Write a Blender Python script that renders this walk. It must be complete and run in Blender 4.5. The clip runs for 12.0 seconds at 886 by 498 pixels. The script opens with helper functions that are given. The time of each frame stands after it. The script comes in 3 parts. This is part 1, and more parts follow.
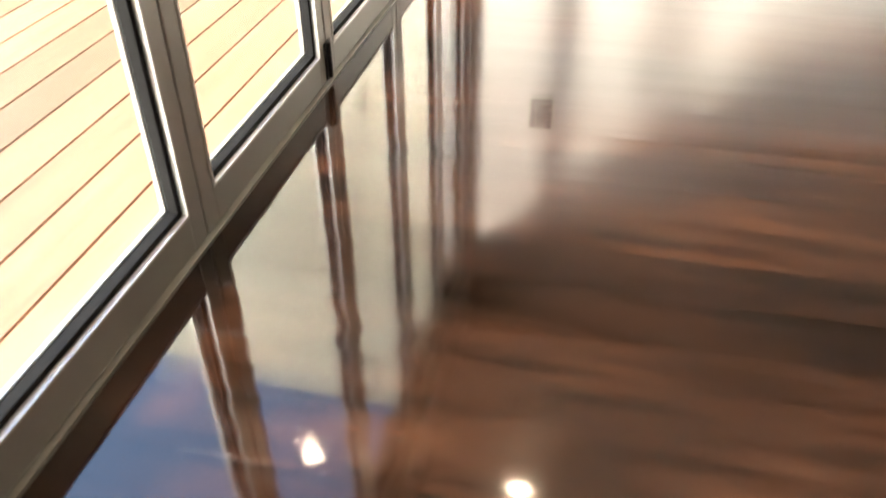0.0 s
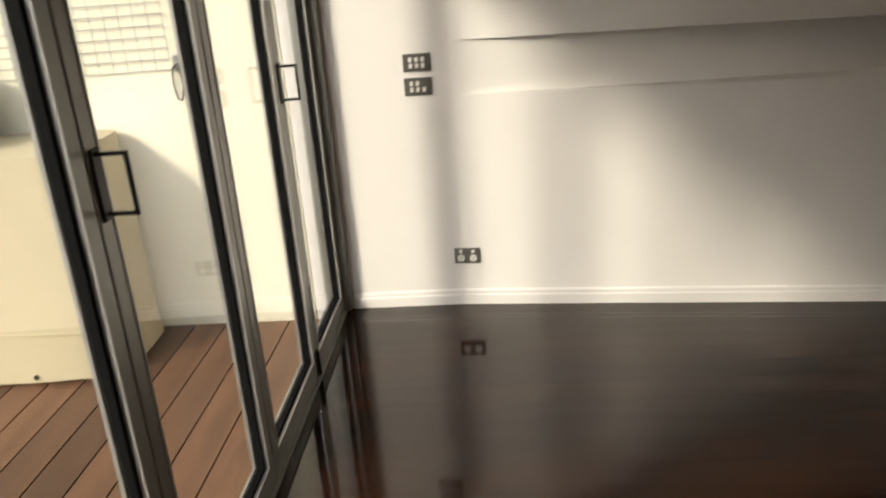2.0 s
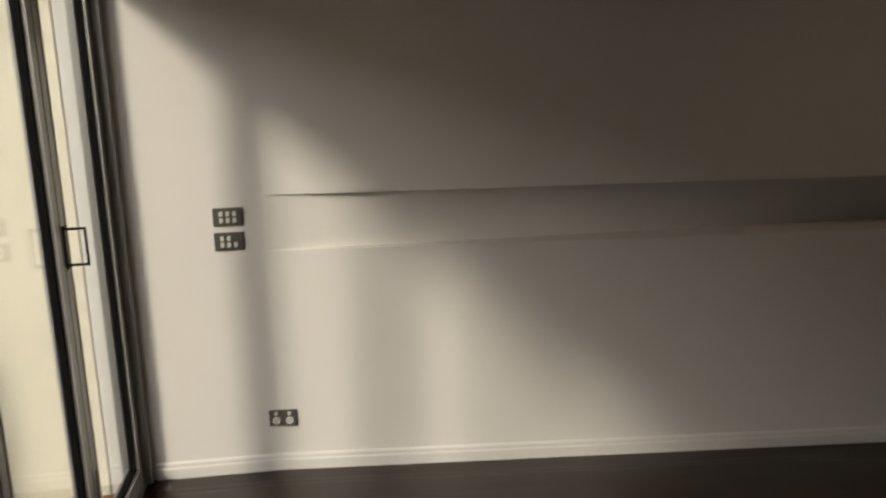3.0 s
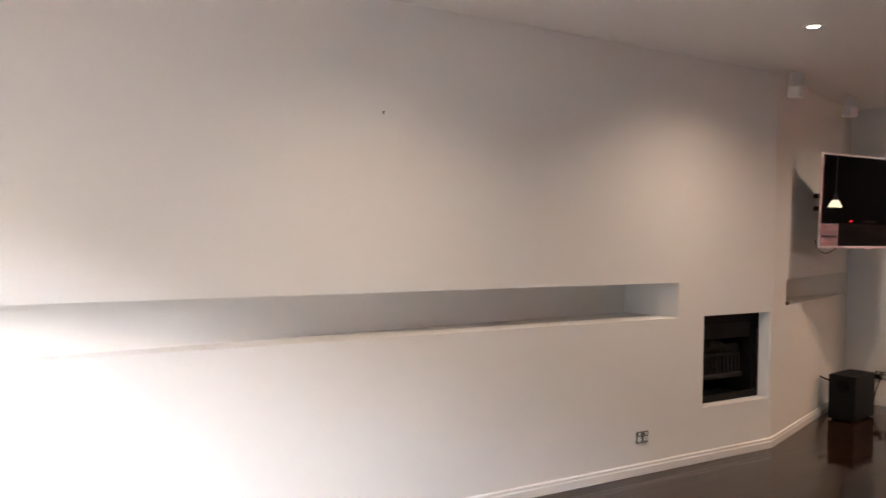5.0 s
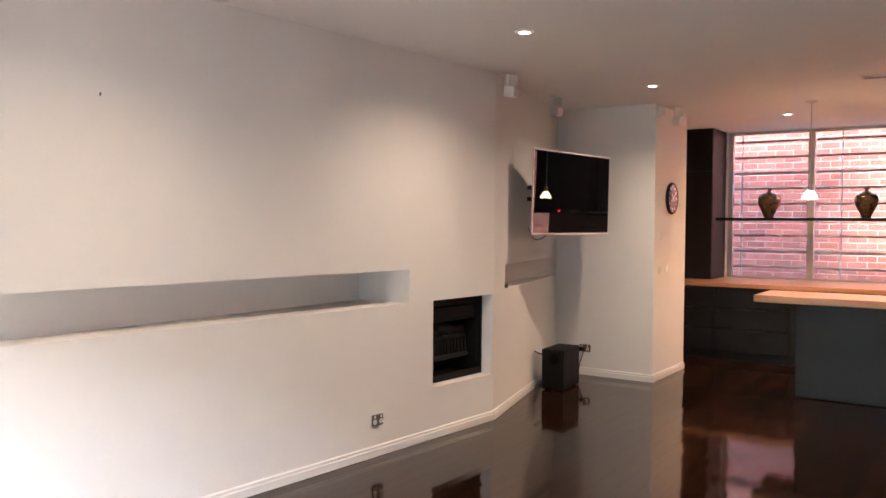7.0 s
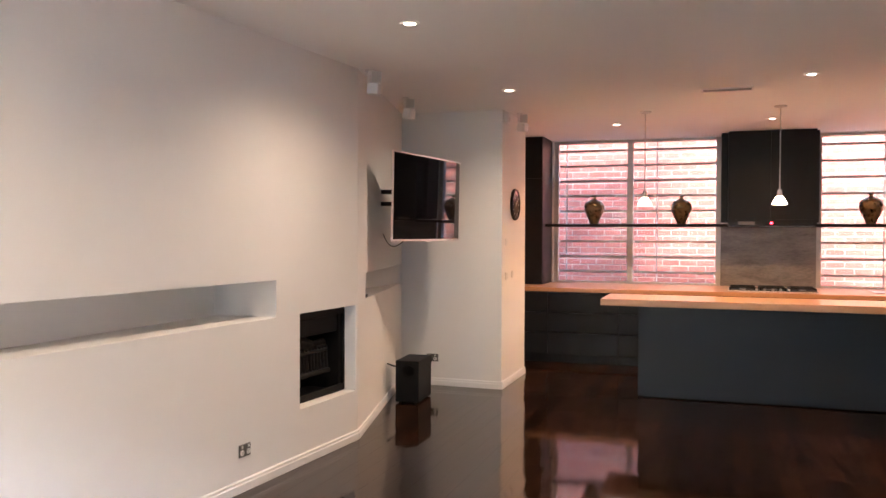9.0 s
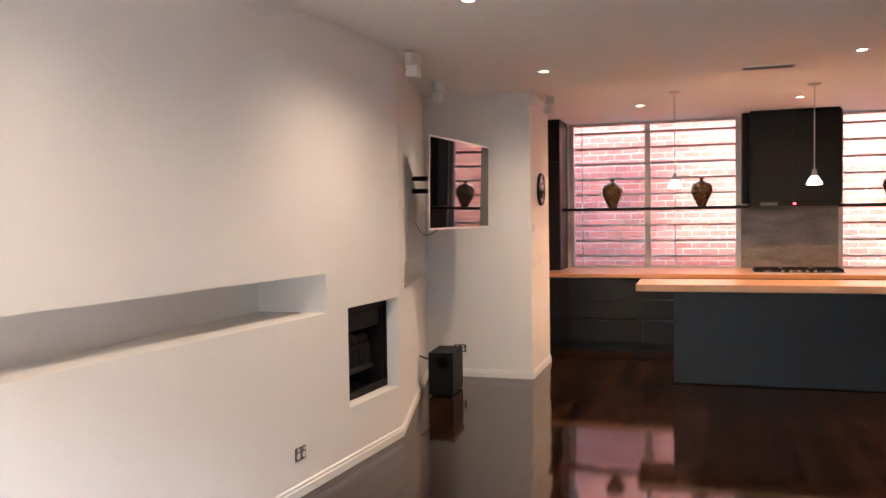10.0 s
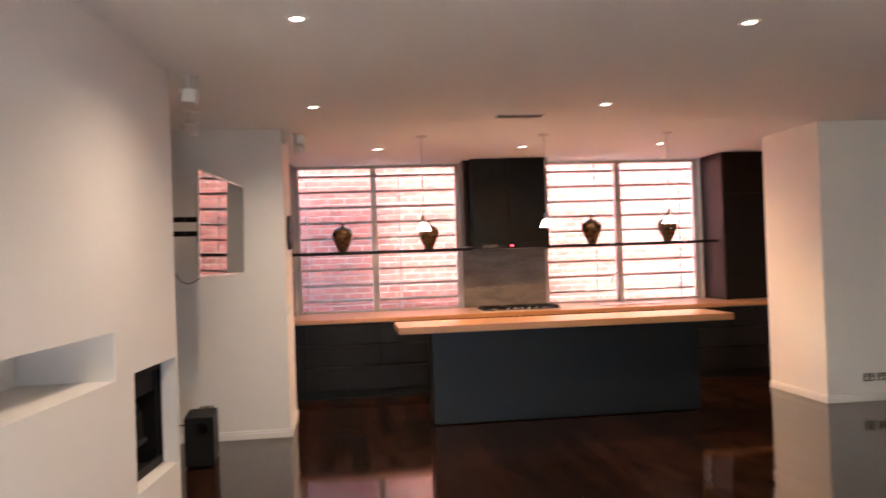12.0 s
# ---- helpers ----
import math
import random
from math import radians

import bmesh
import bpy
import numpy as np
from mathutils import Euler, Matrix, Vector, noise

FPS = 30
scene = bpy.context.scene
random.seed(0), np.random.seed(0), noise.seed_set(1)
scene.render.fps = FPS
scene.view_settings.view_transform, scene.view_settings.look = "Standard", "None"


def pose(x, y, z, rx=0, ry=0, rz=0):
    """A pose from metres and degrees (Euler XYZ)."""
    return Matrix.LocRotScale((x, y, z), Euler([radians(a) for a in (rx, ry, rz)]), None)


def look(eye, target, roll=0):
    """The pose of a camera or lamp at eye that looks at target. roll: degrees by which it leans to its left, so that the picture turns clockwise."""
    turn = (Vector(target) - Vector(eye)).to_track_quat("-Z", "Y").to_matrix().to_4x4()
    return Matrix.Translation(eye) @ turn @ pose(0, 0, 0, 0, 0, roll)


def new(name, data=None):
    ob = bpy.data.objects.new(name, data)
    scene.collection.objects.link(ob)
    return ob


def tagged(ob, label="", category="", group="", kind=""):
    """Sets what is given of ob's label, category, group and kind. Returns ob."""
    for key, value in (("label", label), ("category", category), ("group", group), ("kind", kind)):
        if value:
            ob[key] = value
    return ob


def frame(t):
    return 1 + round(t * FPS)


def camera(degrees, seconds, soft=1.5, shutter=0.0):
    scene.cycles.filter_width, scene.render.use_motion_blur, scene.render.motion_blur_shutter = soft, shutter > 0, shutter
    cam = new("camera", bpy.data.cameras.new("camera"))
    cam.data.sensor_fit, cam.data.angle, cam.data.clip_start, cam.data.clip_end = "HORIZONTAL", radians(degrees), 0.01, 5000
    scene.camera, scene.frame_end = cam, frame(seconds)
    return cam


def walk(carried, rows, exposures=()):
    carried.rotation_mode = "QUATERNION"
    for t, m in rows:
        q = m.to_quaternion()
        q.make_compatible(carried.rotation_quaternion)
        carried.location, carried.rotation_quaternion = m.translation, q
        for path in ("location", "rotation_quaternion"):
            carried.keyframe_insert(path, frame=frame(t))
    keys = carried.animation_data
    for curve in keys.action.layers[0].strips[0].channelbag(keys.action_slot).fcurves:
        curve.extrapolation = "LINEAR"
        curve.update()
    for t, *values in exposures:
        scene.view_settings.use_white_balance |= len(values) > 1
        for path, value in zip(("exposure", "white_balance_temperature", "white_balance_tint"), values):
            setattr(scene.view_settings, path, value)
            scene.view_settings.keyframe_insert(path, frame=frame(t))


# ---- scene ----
# ---------------- camera ----------------
cam = camera(57.4, 12.0, shutter=0.3)
PATH = [
    (0, (4.032, 0.786, 0.975), (2.464, 0.436, -0.216), -0.5),
    (0.5, (3.806, 0.694, 1.178), (2.170, 0.483, 0.047), -1.3),
    (1, (3.632, 0.691, 1.332), (1.944, 0.554, 0.268), -3.2),
    (1.5, (3.420, 0.602, 1.388), (1.618, 0.452, 0.534), -1.8),
    (1.8, (3.425, 0.713, 1.470), (1.575, 0.518, 0.735), -3.3),
    (2, (3.443, 0.768, 1.542), (1.572, 0.62, 0.852), -4.4),
    (2.5, (3.306, 0.798, 1.668), (1.405, 0.932, 1.06), -1.7),
    (3, (3.265, 0.858, 1.685), (1.333, 1.124, 1.239), -1.4),
    (3.2, (3.216, 0.79, 1.687), (1.295, 1.181, 1.289), -1.0),
    (4.8, (3.63, 1.025, 1.515), (2.0, 2.181, 1.45), 0.8),
    (5, (3.632, 1.035, 1.511), (2.045, 2.251, 1.463), 0.8),
    (5.5, (3.652, 1.007, 1.493), (2.203, 2.386, 1.48), 0.5),
    (6, (3.69, 1.039, 1.508), (2.402, 2.569, 1.512), -0.2),
    (6.5, (3.705, 1.049, 1.515), (2.531, 2.668, 1.486), -0.3),
    (7, (3.659, 1.027, 1.505), (2.539, 2.683, 1.441), 0.4),
    (7.5, (3.555, 1.059, 1.489), (2.488, 2.746, 1.382), 0.7),
    (7.7, (3.498, 1.081, 1.476), (2.495, 2.806, 1.349), 0.2),
    (9.3, (2.833, 1.112, 1.486), (2.198, 3.008, 1.454), 0.3),
    (9.5, (2.725, 1.137, 1.492), (2.065, 3.024, 1.42), 0.1),
    (10, (2.478, 1.167, 1.497), (1.878, 3.074, 1.422), -0.9),
    (10.5, (2.212, 1.202, 1.484), (1.76, 3.15, 1.45), -0.8),
    (11, (1.937, 1.238, 1.489), (1.612, 3.211, 1.435), -1.5),
    (11.5, (1.723, 1.346, 1.484), (1.6, 3.342, 1.436), -2.0),
    (12, (1.516, 1.441, 1.489), (1.761, 3.425, 1.51), -2.0),
]
EXPO = [(0.0, 4.05, 6500, 8), (0.5, 3.45, 6550, 8), (1.0, 3.2, 6550, 8), (1.6, 2.2, 6600, 8), (2.1, 1.15, 6700, 8), (2.6, 0.75, 6700, 8), (3.2, 0.65, 6700, 8),
        (4.8, 3.93, 5850, 13), (5.5, 4.28, 5850, 13), (6.5, 4.63, 5820, 13), (7.7, 4.53, 5820, 13), (9.3, 4.73, 5830, 13), (12.0, 4.6, 5880, 13)]
walk(cam, [(t, look(eye, target, roll)) for t, eye, target, roll in PATH], EXPO)

# ---------------- world, sun, exposure ----------------
SUN_DIR = Vector((-1.0, 0.82, -0.78)).normalized()      # the way the sunlight travels
world = bpy.data.worlds.new("sky")
scene.world = world
world.use_nodes = True
wn = world.node_tree
sky = wn.nodes.new("ShaderNodeTexSky")
sky.sky_type, sky.sun_disc = "NISHITA", False
sky.dust_density = 1.6
sky.sun_elevation = math.asin(-SUN_DIR.z)
sky.sun_rotation = math.atan2(-SUN_DIR.x, -SUN_DIR.y)
wn.links.new(sky.outputs["Color"], wn.nodes["Background"].inputs["Color"])
wn.nodes["Background"].inputs["Strength"].default_value = 0.15
sun = new("sun", bpy.data.lights.new("sun", "SUN"))
sun.data.energy, sun.data.angle, sun.data.color = 1.35, radians(9.0), (1.0, 0.92, 0.76)
sun.matrix_world = look((0, 0, 9), Vector((0, 0, 9)) + SUN_DIR)

# main measures
CEIL = 2.645            # ceiling height
BEND_Y, FW_X, FW_Y = 0.58, 0.53, 6.354     # the slanted breast: bend, corner
END_Y = 8.50            # wall behind the television
JX0, JX1 = 1.02, 5.967  # opening to the kitchen
FIN_Y = 9.44            # depth of the fins beside the opening
WIN_Y = 11.285          # kitchen window wall, inner face
ROOM_X = 7.7            # far side wall
BENCH_Z = 0.862

# ---------------- materials ----------------
def mat(name, color, rough=0.5, metal=0.0, var=0.06, scale=6.0, fine=0.0, bump=0.0, bscale=60.0, stretch=(1, 1, 1),
        rand=0.0, coat=0.0, rvar=0.0, spec=0.5, sheen=0.0, bdetail=4, con=(0.35, 1.15)):
    """A principled surface with variation at two scales, fine relief and, for pieces, a shift per object."""
    m = bpy.data.materials.new(name)
    m.use_nodes = True
    nt = m.node_tree
    N, L = nt.nodes, nt.links
    b = N["Principled BSDF"]
    b.inputs["Roughness"].default_value, b.inputs["Metallic"].default_value = rough, metal
    b.inputs["Coat Weight"].default_value = coat
    b.inputs["Coat Roughness"].default_value = 0.04
    b.inputs["Specular IOR Level"].default_value = spec
    b.inputs["Sheen Weight"].default_value = sheen
    tc = N.new("ShaderNodeTexCoord")
    mp = N.new("ShaderNodeMapping")
    mp.inputs["Scale"].default_value = stretch
    L.new(tc.outputs["Object"], mp.inputs["Vector"])
    if rand:                                  # every piece takes its own stretch of the grain
        own = N.new("ShaderNodeObjectInfo")
        away = N.new("ShaderNodeMath"); away.operation = "MULTIPLY"
        L.new(own.outputs["Random"], away.inputs[0]); away.inputs[1].default_value = 37.0
        L.new(away.outputs[0], mp.inputs["Location"])
    n1, n2 = N.new("ShaderNodeTexNoise"), N.new("ShaderNodeTexNoise")
    n1.inputs["Scale"].default_value, n1.inputs["Detail"].default_value = scale, 4
    n2.inputs["Scale"].default_value, n2.inputs["Detail"].default_value = scale * 9, 3
    L.new(mp.outputs["Vector"], n1.inputs["Vector"])
    L.new(mp.outputs["Vector"], n2.inputs["Vector"])
    mix = N.new("ShaderNodeMath"); mix.operation = "MULTIPLY_ADD"
    L.new(n2.outputs["Fac"], mix.inputs[0]); mix.inputs[1].default_value = 0.5
    L.new(n1.outputs["Fac"], mix.inputs[2])
    mr = N.new("ShaderNodeMapRange")
    mr.inputs["From Min"].default_value, mr.inputs["From Max"].default_value = con
    mr.inputs["To Min"].default_value, mr.inputs["To Max"].default_value = 1 - var, 1 + var
    L.new(mix.outputs[0], mr.inputs["Value"])
    value = mr.outputs["Result"]
    if rand:
        oi = N.new("ShaderNodeObjectInfo")
        geo = N.new("ShaderNodeNewGeometry")
        add = N.new("ShaderNodeMath"); add.operation = "ADD"
        L.new(oi.outputs["Random"], add.inputs[0]); L.new(geo.outputs["Random Per Island"], add.inputs[1])
        fr = N.new("ShaderNodeMath"); fr.operation = "FRACT"
        L.new(add.outputs[0], fr.inputs[0])
        r2 = N.new("ShaderNodeMapRange")
        r2.inputs["To Min"].default_value, r2.inputs["To Max"].default_value = 1 - rand, 1 + rand
        L.new(fr.outputs[0], r2.inputs["Value"])
        mul = N.new("ShaderNodeMath"); mul.operation = "MULTIPLY"
        L.new(r2.outputs["Result"], mul.inputs[0]); L.new(value, mul.inputs[1])
        value = mul.outputs[0]
    sc = N.new("ShaderNodeVectorMath"); sc.operation = "SCALE"
    sc.inputs[0].default_value = color
    L.new(value, sc.inputs["Scale"])
    L.new(sc.outputs["Vector"], b.inputs["Base Color"])
    if rvar:
        rr = N.new("ShaderNodeMapRange")
        rr.inputs["From Min"].default_value, rr.inputs["From Max"].default_value = 0.35, 1.15
        rr.inputs["To Min"].default_value, rr.inputs["To Max"].default_value = max(rough - rvar, 0.02), rough + rvar
        L.new(mix.outputs[0], rr.inputs["Value"]); L.new(rr.outputs["Result"], b.inputs["Roughness"])
    if bump:
        n3 = N.new("ShaderNodeTexNoise")
        n3.inputs["Scale"].default_value, n3.inputs["Detail"].default_value = bscale, bdetail
        L.new(mp.outputs["Vector"], n3.inputs["Vector"])
        bp = N.new("ShaderNodeBump")
        bp.inputs["Strength"].default_value, bp.inputs["Distance"].default_value = bump, 0.004
        L.new(n3.outputs["Fac"], bp.inputs["Height"]); L.new(bp.outputs["Normal"], b.inputs["Normal"])
    return m

def glow(name, color, strength):
    m = bpy.data.materials.new(name)
    m.use_nodes = True
    b = m.node_tree.nodes["Principled BSDF"]
    b.inputs["Base Color"].default_value = (*color, 1)
    b.inputs["Emission Color"].default_value = (*color, 1)
    b.inputs["Emission Strength"].default_value = strength
    return m

def glass(name, r0=0.04):
    """Thin clear glazing: light goes straight through, and the face mirrors more the flatter it is seen."""
    m = bpy.data.materials.new(name)
    m.use_nodes = True
    nt = m.node_tree
    N, L = nt.nodes, nt.links
    N.remove(N["Principled BSDF"])
    lw = N.new("ShaderNodeLayerWeight")
    lw.inputs["Blend"].default_value = 0.5
    pw = N.new("ShaderNodeMath"); pw.operation = "POWER"
    L.new(lw.outputs["Facing"], pw.inputs[0]); pw.inputs[1].default_value = 5.0
    ma = N.new("ShaderNodeMath"); ma.operation = "MULTIPLY_ADD"
    L.new(pw.outputs[0], ma.inputs[0]); ma.inputs[1].default_value = 1 - r0; ma.inputs[2].default_value = r0
    tr, gl, mx = N.new("ShaderNodeBsdfTransparent"), N.new("ShaderNodeBsdfGlossy"), N.new("ShaderNodeMixShader")
    tr.inputs["Color"].default_value = (0.985, 0.992, 0.988, 1)
    gl.inputs["Roughness"].default_value = 0.0
    L.new(ma.outputs[0], mx.inputs["Fac"]); L.new(tr.outputs[0], mx.inputs[1]); L.new(gl.outputs[0], mx.inputs[2])
    L.new(mx.outputs[0], N["Material Output"].inputs["Surface"])
    return m

WALL = mat("wall_paint", (0.79, 0.77, 0.74), 0.75, var=0.015, scale=1.2, bump=0.12, bscale=220)
# TAUPE: dark colour for unseen walls, so that less light bounces back.
TAUPE = mat("taupe_absorber", (0.24, 0.21, 0.18), 0.75, var=0.02, scale=1.2, bump=0.12, bscale=220)
CEILING = mat("ceiling_paint", (0.85, 0.83, 0.80), 0.9, var=0.015, scale=1.0, bump=0.08, bscale=200)
TRIM = mat("trim_paint", (0.77, 0.755, 0.73), 0.5, var=0.02, scale=3.0)
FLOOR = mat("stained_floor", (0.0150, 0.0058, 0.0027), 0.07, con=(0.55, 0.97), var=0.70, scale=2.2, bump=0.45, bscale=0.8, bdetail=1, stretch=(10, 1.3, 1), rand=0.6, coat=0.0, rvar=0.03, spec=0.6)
DECKM = mat("deck_timber", (0.155, 0.075, 0.038), 0.55, var=0.45, scale=2.0, bump=0.25, bscale=40, stretch=(0.6, 7, 3), rand=0.42)
ALU = mat("door_aluminium", (0.34, 0.34, 0.32), 0.38, 0.55, var=0.04, scale=9)
ALU_L = mat("pale_aluminium", (0.62, 0.63, 0.62), 0.35, 0.4, var=0.04, scale=9)
ALU_W = mat("window_aluminium", (0.42, 0.40, 0.38), 0.45, 0.4, var=0.04, scale=9)
BAR = mat("grey_steel_bar", (0.40, 0.375, 0.36), 0.5, 0.3, var=0.08)
GASKET = mat("black_rubber", (0.003, 0.003, 0.0033), 0.8, var=0.1, spec=0.15)
BLACKM = mat("black_metal", (0.018, 0.018, 0.019), 0.35, 0.6, var=0.1)
GLASS = glass("clear_glass")
GLASS_K = glass("coated_glass", 0.012)
RENDER = mat("cream_render", (0.80, 0.76, 0.60), 0.9, var=0.10, scale=2.0, bump=0.9, bscale=18)
CANVAS = mat("cream_canvas", (0.50, 0.435, 0.285), 0.85, var=0.08, scale=2.5, bump=0.3, bscale=12)
PLATE = mat("grey_switch_plate", (0.13, 0.125, 0.115), 0.35, 0.3, var=0.05)
WPLATE = mat("white_plastic", (0.72, 0.71, 0.68), 0.35, var=0.02)
JOINERY = mat("charcoal_laminate", (0.0065, 0.0082, 0.0115), 0.45, var=0.10, scale=4, bump=0.05, bscale=90, spec=0.35)
JOIN_BLK = mat("black_laminate", (0.0036, 0.0033, 0.0033), 0.42, var=0.10, scale=4, spec=0.22)
TIMBER = mat("blond_timber", (0.42, 0.215, 0.10), 0.32, var=0.14, scale=2.2, bump=0.06, bscale=30, stretch=(0.7, 8, 8), coat=0.2)
STONE = mat("grey_stone", (0.145, 0.132, 0.118), 0.38, var=0.75, scale=2.6, bump=0.12, bscale=25, stretch=(1, 1, 3.5))
STEEL = mat("brushed_steel", (0.62, 0.61, 0.60), 0.28, 1.0, var=0.04, scale=8)
BRICK = mat("red_brick", (0.225, 0.060, 0.042), 0.9, var=0.18, scale=9, bump=0.6, bscale=60, rand=0.22)
MORTAR = mat("pale_mortar", (0.38, 0.33, 0.28), 0.95, var=0.10, scale=14, bump=0.5, bscale=70)
CONCRETE = mat("concrete", (0.40, 0.38, 0.35), 0.9, var=0.12, scale=3, bump=0.4, bscale=40)
VASE = mat("aged_bronze", (0.15, 0.105, 0.055), 0.30, 0.85, var=0.65, scale=22, bump=0.3, bscale=30, rvar=0.12)
SCREEN = mat("black_screen", (0.004, 0.004, 0.005), 0.012, var=0.05, spec=0.6)
SILVER = mat("silver_plastic", (0.62, 0.60, 0.58), 0.32, 0.5, var=0.03)
DARKPL = mat("black_vinyl", (0.004, 0.004, 0.0045), 0.5, spec=0.2, var=0.12, scale=18, bump=0.15, bscale=160)
FIRE_BLK = mat("cast_iron", (0.005, 0.005, 0.005), 0.6, 0.0, spec=0.25, var=0.25, scale=12, bump=0.3, bscale=70)
LAMP = glow("lamp_face", (1.0, 0.80, 0.56), 1.5)
SHADE = glow("opal_glass_shade", (1.0, 0.76, 0.46), 0.9)
LED = glow("red_led", (1.0, 0.02, 0.03), 1.3)
WIRE = mat("galvanised_wire", (0.22, 0.22, 0.21), 0.5, 0.6, var=0.1)
ROOFM = mat("roof_sheet", (0.45, 0.44, 0.42), 0.6, var=0.06)

# ---------------- building helpers ----------------
def bx(bm, lo, hi, bev=0.0):
    """Adds a box between two corners, with bevelled edges if asked."""
    lo, hi = Vector(lo), Vector(hi)
    m = Matrix.Translation((lo + hi) / 2) @ Matrix.Diagonal((*(hi - lo), 1))
    r = bmesh.ops.create_cube(bm, size=1, matrix=m)
    if bev:
        edges = list({e for v in r["verts"] for e in v.link_edges})
        bmesh.ops.bevel(bm, geom=edges, offset=bev, segments=2, affect="EDGES", profile=0.5)
    return bm

def rod(bm, a, b, r, n=10, r2=None):
    """Adds a rod from a to b."""
    a, b = Vector(a), Vector(b)
    q = (b - a).to_track_quat("Z", "Y").to_matrix().to_4x4()
    bmesh.ops.create_cone(bm, cap_ends=True, segments=n, radius1=r, radius2=r if r2 is None else r2, depth=(b - a).length,
                          matrix=Matrix.Translation((a + b) / 2) @ q)
    return bm

def lathe(bm, profile, m=Matrix(), n=28):
    """Turns a profile of (radius, height) about z."""
    rings = [[bm.verts.new(m @ Vector((r * math.cos(2 * math.pi * k / n), r * math.sin(2 * math.pi * k / n), z))) for k in range(n)] for r, z in profile]
    for p, q in zip(rings, rings[1:]):
        for k in range(n):
            bm.faces.new((p[k], p[(k + 1) % n], q[(k + 1) % n], q[k]))
    if profile[0][0] > 1e-4:
        bm.faces.new(rings[0][::-1])
    if profile[-1][0] > 1e-4:
        bm.faces.new(rings[-1])
    return bm

def smooth(ob, angle=40):
    for p in ob.data.polygons:
        p.use_smooth = True
    ob.data.set_sharp_from_angle(angle=radians(angle))
    return ob

def mesh(name, bm, material):
    bmesh.ops.recalc_face_normals(bm, faces=bm.faces)
    me = bpy.data.meshes.new(name)
    bm.to_mesh(me)
    bm.free()
    me.materials.append(material)
    return me

def part(name, bm, material, parent, label=""):
    ob = new(name, mesh(name, bm, material))
    ob.parent = parent
    return tagged(ob, label) if label else ob

def thing(name, label, category, m=Matrix(), group=""):
    ob = new(name)
    ob.empty_display_size = 0.1
    ob.matrix_basis = m
    return tagged(ob, label, category, group)

def struct(name, bm, material, label="", category=""):
    return tagged(new(name, mesh(name, bm, material)), label, category, kind="structure")

def B(lo, hi, bev=0.0):
    return bx(bmesh.new(), lo, hi, bev)

def holed(P, Q, bP, bQ, z0, z1, holes, bm=None):
    """An upright slab from P to Q (front) and bP to bQ (back), with holes (s0, s1, z0, z1), s running from 0 to 1."""
    bm = bm or bmesh.new()
    S = sorted({0.0, 1.0, *(v for h in holes for v in h[:2])})
    Z = sorted({z0, z1, *(v for h in holes for v in h[2:])})
    P, Q, bP, bQ = (Vector((*p, 0)) for p in (P, Q, bP, bQ))
    cache = {}
    def v(i, k, back):
        if (i, k, back) not in cache:
            a, b = (bP, bQ) if back else (P, Q)
            cache[i, k, back] = bm.verts.new(a.lerp(b, S[i]) + Vector((0, 0, Z[k])))
        return cache[i, k, back]
    def solid(i, k):
        if not (0 <= i < len(S) - 1 and 0 <= k < len(Z) - 1):
            return False
        s, z = (S[i] + S[i + 1]) / 2, (Z[k] + Z[k + 1]) / 2
        return not any(h[0] < s < h[1] and h[2] < z < h[3] for h in holes)
    for i in range(len(S) - 1):
        for k in range(len(Z) - 1):
            if not solid(i, k):
                continue
            for back in (0, 1):
                bm.faces.new((v(i, k, back), v(i + 1, k, back), v(i + 1, k + 1, back), v(i, k + 1, back)))
            for di, dk, a, b in ((-1, 0, (i, k), (i, k + 1)), (1, 0, (i + 1, k), (i + 1, k + 1)), (0, -1, (i, k), (i + 1, k)), (0, 1, (i, k + 1), (i + 1, k + 1))):
                if not solid(i + di, k + dk):
                    bm.faces.new((v(*a, 0), v(*b, 0), v(*b, 1), v(*a, 1)))
    return bm

# ---------------- the shell ----------------
struct("subfloor", B((0.0, 0.032, -0.20), (ROOM_X, WIN_Y, -0.022)), CONCRETE, "concrete slab under the timber floor", "floor")
cb0 = B((-0.25, -0.12, CEIL), (ROOM_X + 0.2, 9.54, CEIL + 0.09))
bx(cb0, (-0.25, 9.54, CEIL), (6.78, WIN_Y + 0.2, CEIL + 0.09))
struct("ceiling", cb0, CEILING, "flat white painted plasterboard ceiling", "ceiling")
rf = B((-0.3, -0.12, CEIL + 0.09), (ROOM_X + 0.2, 9.54, CEIL + 0.15))
bx(rf, (-0.3, 9.54, CEIL + 0.09), (3.7, WIN_Y + 0.2, CEIL + 0.15))
bx(rf, (3.7, 9.54, CEIL + 0.09), (6.78, WIN_Y + 0.2, CEIL + 0.15))
bx(rf, (-0.2, 9.2, CEIL + 0.15), (4.4, 11.45, CEIL + 1.65))      # unseen block, added over the kitchen to shade the left alley bricks
struct("roof", rf, ROOFM, "flat sheet metal roof with an added block shading the alley", "roof")
struct("wall_west", B((-0.25, -0.12, -0.2), (0.0, WIN_Y + 0.2, CEIL)), WALL, "long white painted plaster side wall", "wall")
FA, FB = (0.0, BEND_Y), (FW_X, FW_Y)
fs = lambda y: (y - BEND_Y) / (FW_Y - BEND_Y)
NZ0, NZ1 = 0.965, 1.192
FP = (fs(5.635), fs(6.325), 0.358, 0.966)
wb = holed(FA, FB, (0.0005, BEND_Y), (0.0005, FW_Y), -0.02, CEIL, [(0.004, fs(5.39), NZ0, NZ1), FP])
struct("wall_breast", wb, WALL, "white slanted chimney breast wall with a long wedge niche", "wall")
RA, RB = (FW_X, FW_Y), (0.0, END_Y)
